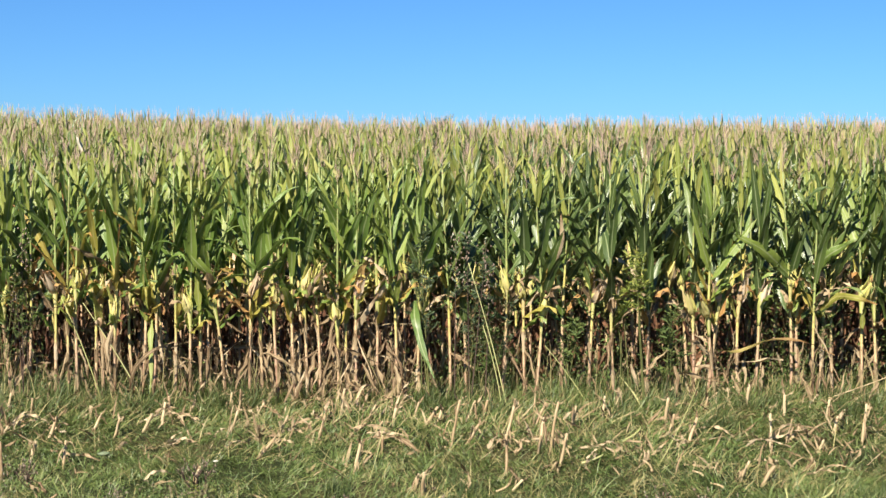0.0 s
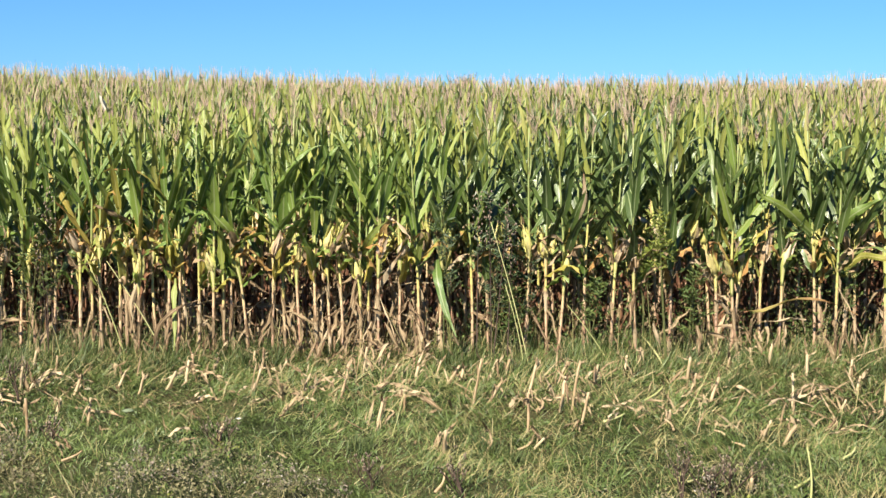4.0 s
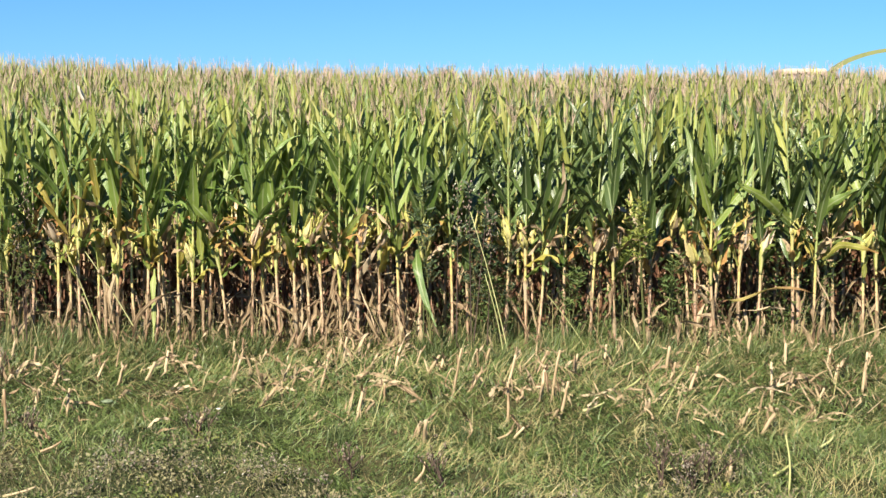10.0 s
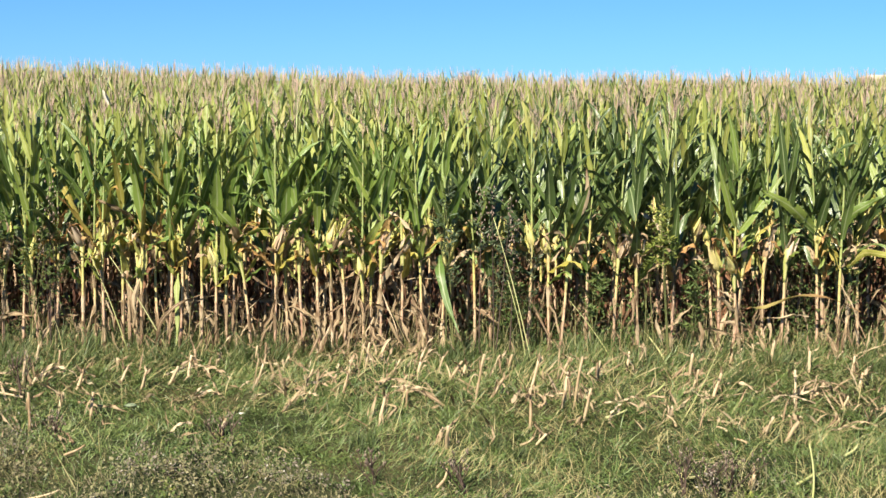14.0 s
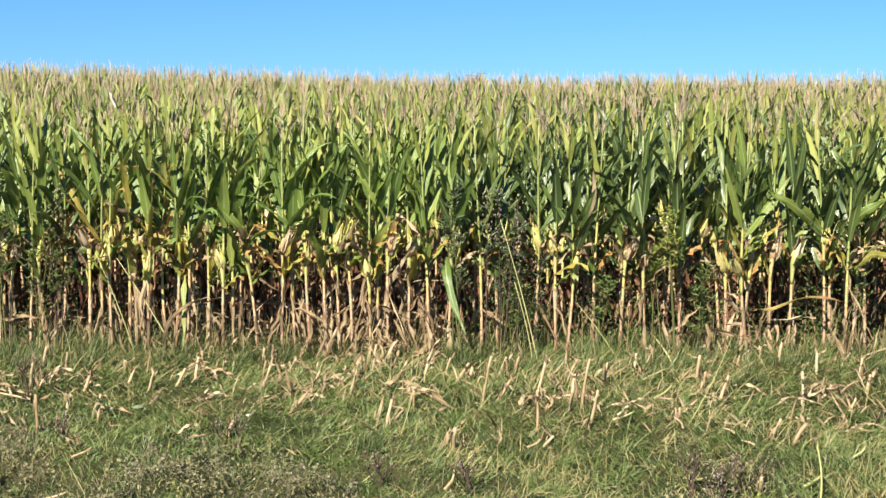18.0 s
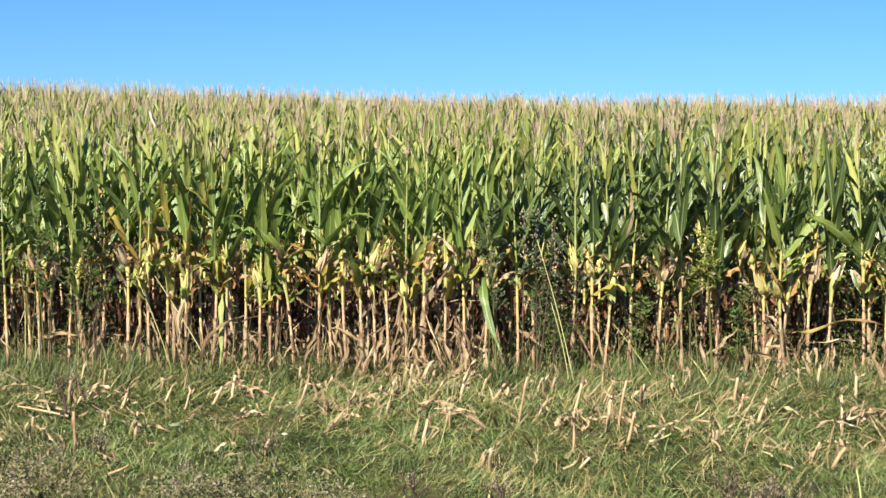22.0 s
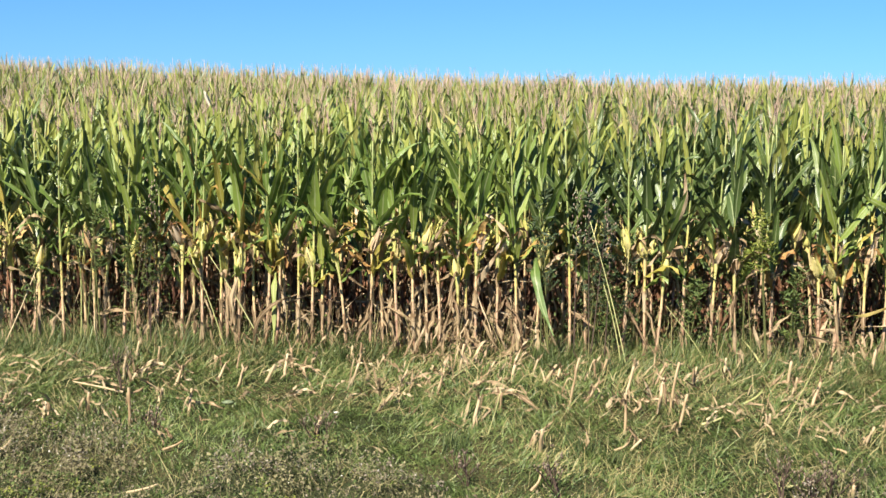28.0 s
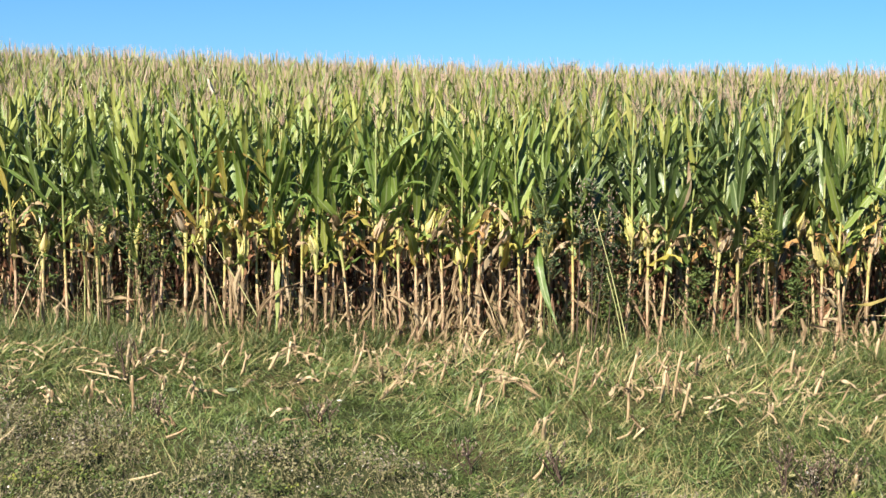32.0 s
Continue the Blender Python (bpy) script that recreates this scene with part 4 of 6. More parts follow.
def stub_parts(r, tall, lean):
    z = np.linspace(0, 1, 6)
    lean = lean + r.normal(0.0, 0.008)
    path = np.stack([lean * z + r.normal(0, 0.002, 6), r.normal(0, 0.05) * z, tall * z], 1)
    rad = 0.0115 * r.uniform(0.75, 1.25) * np.array([1.1, 1.0, 1.14, 1.0, 0.97, 0.93])
    body = tube(path, rad, 8)
    cut = tube(np.stack([path[-1], path[-1] + np.array([lean * 0.02, 0, 0.004])]), [rad[-1] * 0.86, rad[-1] * 0.8], 8)
    rag = []
    for k in range(5):
        s = np.linspace(0, 1, 5)
        a, z0 = r.uniform(0, 6.3), r.uniform(0.1, 0.9) if k > 1 else r.uniform(0.85, 1.0)
        o = unit(a)
        p = np.array([lean * z0, 0, tall * z0]) + o * (0.010 + r.uniform(0.015, 0.11) * s[:, None]) + np.array([0, 0, 1.0]) * (r.uniform(-0.04, 0.12) * np.sin(s * 2.5) - r.uniform(0.04, 0.2) * s * s if k > 1 else r.uniform(0.02, 0.07) * s)[:, None]
        p[:, 2] = np.maximum(p[:, 2], 0.015)
        rag.append(ribbon(p, np.tile(unit(a + 1.57), (5, 1)), r.uniform(0.014, 0.034) * np.array([0.8, 1, 0.9, 0.6, 0.1]) * r.uniform(0.5, 1.2, 5), 0.6, 0.006))
    return body, cut, rag


STUB_STRAW = plain_material("stub_rind", [(0.25, (0.25, 0.16, 0.085)), (0.42, (0.44, 0.32, 0.18)), (0.6, (0.59, 0.47, 0.285)), (0.85, (0.64, 0.56, 0.31))], 22.0, 0.6, 0.3, (1, 1, 0.3))
# place, lean to the right and height of the stubs
STUBS = [
    (-4.94, 11.8, 0.02, 0.2), (-4.35, 10.48, 0.05, 0.13), (-3.93, 12.66, 0.04, 0.18), (-3.91, 10.28, 0.04, 0.11), (-3.77, 11.79, 0.03, 0.2),
    (-3.68, 10.55, 0.04, 0.17), (-3.66, 12.44, 0.02, 0.18), (-3.28, 10.41, 0.02, 0.28), (-3.23, 11.44, 0.07, 0.2), (-3.17, 10.76, 0.05, 0.14),
    (-2.93, 11.62, 0.08, 0.18), (-2.87, 10.58, 0.01, 0.19), (-2.71, 11.51, 0.07, 0.18), (-1.93, 12.62, 0.03, 0.19), (-1.83, 12.48, 0.04, 0.19),
    (-1.82, 10.27, 0.03, 0.11), (-1.76, 11.5, 0.07, 0.22), (-1.68, 12.52, 0.1, 0.14), (-1.45, 10.94, 0.11, 0.13), (-1.38, 11.45, 0.12, 0.2),
    (-1.19, 11.93, 0.06, 0.12), (-1.04, 11.54, 0.05, 0.2),
]
STUBS_B = [
    (-1.03, 12.24, 0.02, 0.15), (-0.91, 12.4, 0.04, 0.23), (-0.68, 12.25, 0.1, 0.17), (-0.67, 10.52, 0.07, 0.24), (-0.61, 11.88, 0.1, 0.12),
    (-0.49, 11.22, 0.02, 0.15), (-0.43, 12.04, 0.03, 0.14), (-0.26, 12.44, 0.05, 0.14), (-0.23, 10.07, 0.07, 0.11), (-0.16, 12.21, 0.11, 0.15),
    (-0.15, 9.94, 0.02, 0.2), (-0.05, 12.37, 0.03, 0.13), (0.06, 11.31, 0.07, 0.43), (0.13, 9.95, 0.06, 0.11), (0.16, 11.33, 0.15, 0.19),
    (0.21, 12.42, 0.08, 0.17), (0.35, 12.41, 0.04, 0.19), (0.48, 10.52, 0.01, 0.29), (0.49, 10.16, 0.08, 0.08), (0.49, 11.25, 0.09, 0.36),
    (0.75, 10.98, 0.04, 0.26), (0.76, 11.95, 0.12, 0.21),
]
STUBS_C = [
    (0.83, 10.93, 0.06, 0.41), (0.87, 10.56, 0.06, 0.27), (1.08, 11.87, 0.04, 0.18), (1.4, 12.35, 0.02, 0.19), (1.5, 10.64, 0.05, 0.11),
    (1.55, 12.49, 0.02, 0.2), (1.84, 9.01, 0.01, 0.09), (1.87, 11.62, 0.04, 0.17), (1.94, 12.31, 0.03, 0.24), (2, 11.46, 0.08, 0.21),
    (2.18, 10.3, 0.07, 0.16), (2.32, 10.19, 0.1, 0.18), (2.35, 12.66, 0.04, 0.15), (2.51, 13.13, 0.04, 0.15), (2.61, 11.15, 0.02, 0.33),
    (2.72, 12.65, 0.03, 0.26), (2.79, 10.7, 0.04, 0.09), (2.99, 11.22, 0.04, 0.12), (3, 12.33, 0.01, 0.2), (3.33, 13.27, 0.03, 0.2),
    (3.35, 12.29, 0.03, 0.19), (3.43, 11.5, 0.04, 0.35),
]
sr = np.random.default_rng(41)
scatter = [(sr.uniform(-6.2, 5.0), sr.uniform(11.3, 13.0), sr.normal(0.04, 0.05), sr.uniform(0.08, 0.2)) for k in range(12)]
for x, y, lean, tall in STUBS + STUBS_B + STUBS_C + scatter:
    stub = new("maize_stub")
    stub.location = (x, y, float(height(x, y)) - 0.02)
    body, cut, rag = stub_parts(sr, tall + 0.02, lean)
    part("stem", mesh_of("stem", body, STUB_STRAW), stub)
    part("cut_end", mesh_of("cut_end", cut, PITH), stub, "pale cut end")
    for piece in rag:
        part("sheath", mesh_of("sheath", piece, DRY, smooth=False), stub, "torn tan leaf sheath")
    tagged(stub, "short tan maize stub standing in mown grass" if lean < 0.1 else "leaning tan maize stub in mown grass", "stub", "maize stubs in the meadow strip")

# ---- dry leaves and stalk pieces on the ground ----


def litter_leaf(x, y, run, away, rise, r):
    """A dry leaf that lies curled from one end to the other."""
    s = np.linspace(0, 1, 10)
    base = np.array([x, y, gz(x, y) + 0.05])
    end = np.array([run, away, rise])
    length = np.linalg.norm(end) + 1e-6
    side = np.cross(end / length, [0, 0.35, 1.0])
    side /= np.linalg.norm(side)
    arch = np.sin(s * math.pi) * length * r.uniform(0.04, 0.2)
    path = end * s[:, None] + np.array([0, 0, 1.0]) * arch[:, None] + side * (np.sin(s * 3.1 + 0.3) * r.normal(0, 0.03))[:, None] + np.cumsum(r.normal(0, 0.006, (10, 3)), 0)
    twist = (r.normal(0.3, 0.4) + np.cumsum(r.normal(0, 0.5, 10)))[:, None]
    across = side * np.cos(twist) + np.array([0, 0, 1.0]) * np.sin(twist)
    w = r.uniform(0.016, 0.036) * r.uniform(0.35, 1.1, 10) * np.clip(np.minimum(0.5 + 3 * s, 1), 0, 1) * np.clip((1 - s) / 0.75, 0, 1) ** 0.8 + 0.004
    ob = new("dry_leaf", mesh_of("dry_leaf", ribbon(path, across, w, r.uniform(-0.2, 0.6), 0.012, r.uniform(0, 6)), DRY if r.random() < 0.3 else PALE_DRY, smooth=False))
    ob.location = base
    return tagged(ob, "curled dry maize leaf lying on the grass", "leaf", "dry leaves on the ground")


def gz(x, y):
    return float(height(x, y)) - 0.02


# place of the lower end, run to the right, run away, rise
LITTER = [
    (2.72, 11.35, 0.32, 0.16, 0.01), (2.71, 10.4, 0.28, -0, 0.01), (3.17, 10.84, 0.18, 0.07, 0.05), (0.34, 11.12, 0.14, 0.24, 0.08), (0.58, 10.98, 0.12, 0.21, 0.08),
    (-0.62, 11.62, 0.31, 0.01, 0.01), (-2.58, 11.99, 0.24, 0.13, 0.06), (-2, 11.99, -0.39, 0.14, 0.06), (-2.05, 11.56, -0.19, 0.29, 0.12), (-2.26, 11.43, 0.19, 0.02, 0.01),
    (-1.72, 11.17, 0.14, 0.06, 0.04), (-2.08, 10.08, 0.23, 0.06, 0.02), (-2.78, 9.74, -0.18, 0.27, 0.07), (-3.58, 11.83, 0.06, 0.15, 0.06), (-2.62, 11.17, 0.06, 0.1, 0.02),
    (1.39, 11.01, -0.26, 0.11, 0.02), (1.3, 10.79, 0.23, 0.26, 0.06), (1.97, 11.38, -0.15, 0.05, 0.04), (-1.22, 11.1, -0.17, 0.09, 0.04), (-1.04, 11.33, -0.1, 0.07, 0.03),
]
LITTER_B = [
    (-0.29, 11.43, -0.17, 0.14, 0.07), (-1.59, 12.39, -0.22, 0.12, 0.06), (2.53, 10.63, -0.15, -0.01, 0.02), (2.01, 10.51, -0.19, 0.04, 0.02), (2.69, 11.42, 0.21, 0.29, 0.07),
    (2.78, 11.32, 0.19, 0.3, 0.09), (-0.44, 12.51, 0.17, 0.43, 0.14), (-0.74, 12.49, 0.11, 0.39, 0.12), (-1.06, 12.32, 0.05, 0.3, 0.13), (-0.84, 12.48, -0.13, 0.44, 0.14),
    (0.06, 11.35, -0.09, 0.06, 0.06), (-0.64, 12.36, 0.15, 0.07, 0.04), (1.01, 10.49, 0.12, 0.14, 0.08), (2.33, 13.07, -0.03, 0.32, 0.11), (2.05, 12.96, 0.14, 0.25, 0.1),
    (3.23, 12.66, 0.15, 0.19, 0.06), (3.89, 12.63, -0.17, 0.13, 0.06), (-4.59, 12.08, -0.34, 0.07, 0.06), (-3.84, 10.3, -0.19, 0.13, 0.08), (-2.81, 9.81, -0.12, 0.14, 0.03),
]
LITTER_C = [
    (-4.64, 11.56, -0.24, 0.1, 0.03), (-4, 11.56, 0.11, 0.06, 0.04), (-2.25, 11.38, 0.13, 0.05, 0.04), (-0.4, 11.76, -0.43, 0.05, 0), (-3.37, 10.38, -0.19, 0.18, 0.09),
    (-3.61, 11.27, -0.45, 0.11, 0.02), (-0.79, 11.83, 0.13, 0.14, 0.08), (-3.69, 11.85, 0.14, 0.23, 0.07), (-3.29, 11.67, 0.13, 0.07, 0.07),
]
lr = np.random.default_rng(51)
more = [(lr.uniform(-6, 5), lr.uniform(10.6, 13.0), lr.normal(0, 0.2), lr.uniform(0, 0.2), lr.uniform(0, 0.05)) for k in range(40)]
more += [(lr.normal(-0.7, 0.5), lr.uniform(12.2, 13.3), lr.normal(0, 0.15), lr.uniform(0, 0.2), lr.uniform(0, 0.12)) for k in range(44)]
more += [(lr.uniform(1.8, 4.4), lr.uniform(12.4, 13.3), lr.normal(0, 0.15), lr.uniform(0, 0.2), lr.uniform(0, 0.1)) for k in range(24)]
for x, y, run, away, rise in LITTER + LITTER_B + LITTER_C:
    for k in range(2):
        litter_leaf(x + lr.normal(0, 0.03), y + lr.normal(0, 0.04), run * lr.uniform(0.8, 1.25) + lr.normal(0, 0.04), away, rise + 0.02 * k, lr)
for row in more:
    litter_leaf(*row, lr)

# ---- tall weeds in the edge of the maize ----


def tall_weed(x, y, tall, spread, leafy, material, seeds, label, seed, stems=3, bare=0.35):
    r = np.random.default_rng(seed)
    thing = new("tall_weed")
    thing.location = (x, y, float(height(x, y)) - 0.02)
    leaves, heads = [], []
    for k in range(stems):
        s = np.linspace(0, 1, 9)
        lean = r.normal(0, spread * 0.35, 2)
        h = tall * r.uniform(0.75, 1.0)
        path = np.stack([lean[0] * s, lean[1] * s * 0.5, h * s], 1) + np.array([r.normal(0, 0.05), r.normal(0, 0.04), 0])
        stem = part("stem", mesh_of("stem", tube(path, 0.006 * (1.15 - 0.9 * s), 5), TWIG if seeds else HERB), thing)
        for b in range(int(leafy)):
            f = r.uniform(bare, 0.97)
            p0 = np.array([np.interp(f, s, path[:, i]) for i in range(3)])
            a, ln = r.uniform(0, 6.3), spread * (1.1 - f) * r.uniform(0.6, 1.2) + 0.08
            o = unit(a) * math.sin(0.7) + np.array([0, 0, math.cos(0.7)])
            t = np.linspace(0, 1, 4)
            tw = p0 + o * (t * ln)[:, None] + np.array([0, 0, -0.12]) * (t * t * ln)[:, None]
            part("branch", mesh_of("branch", tube(tw, 0.0025 * (1.2 - 0.8 * t), 3), TWIG if seeds else HERB), stem)
            for c in range(13):
                g = r.uniform(0.1, 1)
                q0 = np.array([np.interp(g, t, tw[:, i]) for i in range(3)])
                w = r.normal(0, 1, 3)
                w /= np.linalg.norm(w)
                w[2] = abs(w[2]) * 0.5
                sz = r.uniform(0.03, 0.085)
                u = np.linspace(0, 1, 3)
                w = w * np.array([1, 1, 0.7]) + np.array([0, 0, 0.25])
                sd = np.cross(w, r.normal(0, 1, 3))
                sd /= np.linalg.norm(sd)
                leaves.append(flat_ribbon(q0 + w * (u * sz)[:, None], np.tile(sd, (3, 1)), sz * 0.2 * np.array([0.4, 1.0, 0.1])))
            if seeds and f > 0.7:
                for c in range(1):
                    e = tw[-1] - o * r.uniform(0, 0.4) * ln + r.normal(0, 0.012, 3)
                    heads.append(tube(np.stack([e, e + np.array([0, 0, 0.018])]), [0.006, 0.005], 5))
        if seeds:
            for c in range(26):
                e = path[-1] - np.array([0, 0, 1.0]) * r.uniform(0, 0.5) + r.normal(0, 0.02, 3)
                heads.append(tube(np.stack([e, e + np.array([0, 0, 0.02])]), [0.008, 0.005], 4))
    tagged(part("foliage", mesh_of("foliage", joined(leaves), material), thing), kind="stuff")
    if heads:
        tagged(part("seed", mesh_of("seed", joined(heads), SEED), thing, "brown and whitish seed heads"), kind="stuff")
    return tagged(thing, label, "weed", "weeds at the edge of the maize")


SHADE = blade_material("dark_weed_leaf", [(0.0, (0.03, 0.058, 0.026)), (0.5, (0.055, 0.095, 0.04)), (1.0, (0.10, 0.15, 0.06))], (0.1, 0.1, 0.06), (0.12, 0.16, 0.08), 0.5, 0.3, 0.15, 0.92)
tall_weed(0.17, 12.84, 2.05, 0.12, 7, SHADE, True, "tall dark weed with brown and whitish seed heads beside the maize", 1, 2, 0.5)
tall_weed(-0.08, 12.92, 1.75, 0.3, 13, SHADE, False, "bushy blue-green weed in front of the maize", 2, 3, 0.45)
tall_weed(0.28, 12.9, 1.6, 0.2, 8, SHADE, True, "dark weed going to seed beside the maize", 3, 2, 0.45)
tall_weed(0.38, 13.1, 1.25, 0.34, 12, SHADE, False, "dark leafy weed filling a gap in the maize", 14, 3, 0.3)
tall_weed(1.80, 12.80, 1.42, 0.42, 17, LIME, False, "bright yellow-green feathery weed beside the maize", 4, 3, 0.76)
tall_weed(1.66, 13.00, 1.15, 0.26, 9, LIME, False, "small yellow-green weed beside the maize", 5, 2, 0.7)
tall_weed(2.07, 13.10, 0.95, 0.32, 14, WEED, False, "dark weed in the shade between maize stalks", 6, 3, 0.2)
tall_weed(-3.82, 12.95, 1.72, 0.36, 6, WEED, True, "grey-green weed with seed heads between maize plants", 7, 3, 0.4)
tall_weed(-4.38, 12.95, 1.95, 0.36, 7, WEED, False, "tall thin feathery weed at the field edge", 8, 4, 0.4)
tall_weed(-4.09, 12.90, 1.35, 0.34, 6, WEED, False, "leafy grey-green weed between maize plants", 13, 3, 0.4)
tall_weed(-5.02, 13.00, 1.2, 0.3, 12, WEED, False, "dark leafy weed at the foot of the maize", 9, 2)
tall_weed(0.49, 13.05, 0.9, 0.3, 14, WEED, False, "low dark weed at the foot of the maize", 10, 2, 0.25)
tall_weed(3.50, 13.10, 1.2, 0.26, 10, WEED, False, "dark weed between the maize stalks", 11, 2)
tall_weed(1.13, 13.05, 0.95, 0.28, 12, WEED, False, "dark weed at the foot of the maize", 12, 2)


# ---- dead leaves in the foot of the maize ----


def dead_foliage(r):
    """Dry leaves hang down in the outer rows, thickest where many plants have withered."""
    shapes = []
    for k in range(170):
        x = r.normal(-1.3, 0.7) if k % 3 else r.uniform(-6.3, 5.0)
        y = ROW_ONE + r.uniform(-0.3, 0.7)
        shape = dry_leaf_shape(r.uniform(0.15, 0.7 if k % 3 else 0.5), r.uniform(0, 6.3), r.uniform(0.3, 0.65), r, 6, 0.9)
        shapes.append(moved(shape, np.array([x, y, float(height(x, y))])))
    for k in range(80):
        x, y = r.uniform(-6.3, 5.0), ROW_ONE + r.uniform(-0.55, -0.05)
        shape = dry_leaf_shape(r.uniform(0.12, 0.42), r.uniform(0, 6.3), r.uniform(0.2, 0.45), r, 5, 1.1)
        shapes.append(moved(shape, np.array([x, y, float(height(x, y))])))
    for k in range(60):
        x, y = r.uniform(-6.3, 5.0), ROW_ONE + r.choice([0.0, 0.75, 1.5]) + r.normal(0, 0.05)
        shapes.append(moved(dry_leaf_shape(r.uniform(0.4, 0.95), r.uniform(0, 6.3), r.uniform(0.2, 0.45), r, 5), np.array([x, y, float(height(x, y))])))
    return joined(shapes)


tagged(new("dead_foliage", mesh_of("dead_foliage", dead_foliage(np.random.default_rng(71)), DRY, smooth=False)), "tangled tan and brown dead maize leaves at the foot of the rows", "dead leaves", kind="stuff")


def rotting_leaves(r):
    """Dead leaves hanging between the inner rows, coloured dark to deepen the shade there."""
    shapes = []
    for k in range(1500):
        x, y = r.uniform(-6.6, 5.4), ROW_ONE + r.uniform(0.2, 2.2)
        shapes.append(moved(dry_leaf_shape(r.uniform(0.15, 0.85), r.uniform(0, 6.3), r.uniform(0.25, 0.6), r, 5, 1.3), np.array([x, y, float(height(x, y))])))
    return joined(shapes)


tagged(new("rotting_leaves", mesh_of("rotting_leaves", rotting_leaves(np.random.default_rng(73)), SHADE_DRY, smooth=False)), "dead maize leaves between the rows, coloured dark to deepen the shade", "dead leaves", kind="stuff")


def withered_heap(r):
    """A mass of bleached leaves hanging and leaning at the foot of the withered plants."""
    shapes = []
    for k in range(150):
        x = (r.normal(-0.72, 0.3), r.normal(3.0, 0.75), r.normal(-1.7, 0.9))[k % 3]
        y = ROW_ONE - r.uniform(0.1, 0.62)
        z = r.uniform(0.12, 0.6) * (1.0 if y > 13.0 else 0.6)
        shapes.append(moved(dry_leaf_shape(z, r.uniform(0, 6.3), r.uniform(0.25, 0.5), r, 6, 1.0), np.array([x, y, float(height(x, y))])))
    return joined(shapes)


tagged(new("withered_leaves", mesh_of("withered_leaves", withered_heap(np.random.default_rng(72)), DRY, smooth=False)), "bleached dead maize leaves hanging at the foot of the stalks", "dead leaves", kind="stuff")


def chip_zone(x, y):
    """Broken bits of dry leaf lie thickest where the outer row was cut."""
    return np.interp(y, [9.6, 10.6, 11.5, 12.6, 13.2], [0.05, 0.6, 1.0, 0.8, 0.4]) * np.interp(x, [-6, -2, 0, 4], [0.35, 0.5, 1.0, 0.9]) * patchy(1.8, 0.35, 0.7, 77.0)(x, y)


cr = np.random.default_rng(91)
chips = joined([blades(6200, cr, STRIP_X, (9.6, 13.3), (0.05, 0.17), (0.008, 0.022), (40, 92), chip_zone, 2), blades(3200, cr, STRIP_X, (10.3, 13.3), (0.14, 0.34), (0.010, 0.026), (45, 94), chip_zone, 4)])
tagged(new("leaf_chips", mesh_of("leaf_chips", chips, DRY)), "torn bits of dry maize leaf scattered in the grass", "dead leaves", kind="stuff")

# ---- single stems, stalks and odd things in the meadow strip ----


def stem_thing(name, points, radius, material, label, category, group=""):
    p = np.array(points, float)
    n = 8
    t, k = np.linspace(0, 1, n), np.linspace(0, 1, len(p))
    path = np.stack([np.interp(t, k, p[:, i]) for i in range(3)], 1)
    bow = np.sin(t * math.pi) * 0.02
    path[:, 0] += bow
    ob = new(name, mesh_of(name, tube(path - p[0], radius * (1.1 - 0.5 * t), 6), material))
    ob.location = p[0]
    return tagged(ob, label, category, group)


FRESH = plain_material("pale_green_stalk", [(0.3, (0.34, 0.36, 0.13)), (0.7, (0.54, 0.52, 0.25))], 10.0, 0.5, 0.3, (1, 1, 0.2))
GROUP = "leaning stems at the field edge"
stem_thing("leaning_grass", [(0.59, 12.61, gz(0.59, 12.61)), (0.23, 12.80, 1.29)], 0.0055, FRESH, "long pale green stem leaning against the maize", "grass", GROUP)
stem_thing("leaning_grass", [(0.54, 12.61, gz(0.54, 12.61)), (0.36, 12.7, 0.73)], 0.0055, FRESH, "long pale green stem leaning against the maize", "grass", GROUP)
stem_thing("leaning_grass", [(-4.70, 13.2, gz(-4.7, 13.2)), (-4.92, 13.2, 0.75)], 0.007, FRESH, "pale yellow stem leaning among the maize", "grass", GROUP)
stem_thing("leaning_grass", [(-4.60, 13.1, gz(-4.6, 13.1)), (-4.66, 13.2, 1.2)], 0.007, FRESH, "pale yellow-green upright stem among the maize", "grass", GROUP)
stem_thing("leaning_grass", [(-5.25, 12.7, gz(-5.25, 12.7)), (-4.95, 13.1, 0.95)], 0.006, STUB_STRAW, "long dry stem leaning against the maize", "grass", GROUP)
stem_thing("leaning_grass", [(-3.15, 13.0, gz(-3.15, 13.0)), (-3.55, 13.1, 0.95)], 0.006, FRESH, "thin leaning stem among the maize", "grass", GROUP)
stem_thing("leaning_grass", [(-2.75, 13.0, gz(-2.75, 13.0)), (-3.35, 13.1, 0.9)], 0.006, FRESH, "thin leaning stem crossing the maize stalks", "grass", GROUP)
stem_thing("leaning_grass", [(1.35, 12.9, gz(1.35, 12.9)), (0.95, 13.1, 0.5)], 0.005, FRESH, "thin leaning stem among the maize", "grass", GROUP)
stem_thing("leaning_grass", [(1.62, 10.7, gz(1.62, 10.7)), (2.05, 11.2, 0.45)], 0.004, FRESH, "thin leaning stem in the grass", "grass", GROUP)
stem_thing("leaning_grass", [(3.3, 12.9, gz(3.3, 12.9)), (4.2, 12.7, 0.33)], 0.006, STUB_STRAW, "broken dry stalk leaning over the grass", "grass", GROUP)
stem_thing("leaning_grass", [(-0.55, 10.2, gz(-0.55, 10.2)), (-0.42, 10.6, 0.38)], 0.003, FRESH, "thin upright grass stem in the meadow", "grass", GROUP)
stem_thing("cut_stalk", [(2.19, 8.85, gz(2.19, 8.85)), (2.19, 8.95, 0.06)], 0.0085, FRESH, "pale yellow-green cut stalk standing in the grass", "stalk")
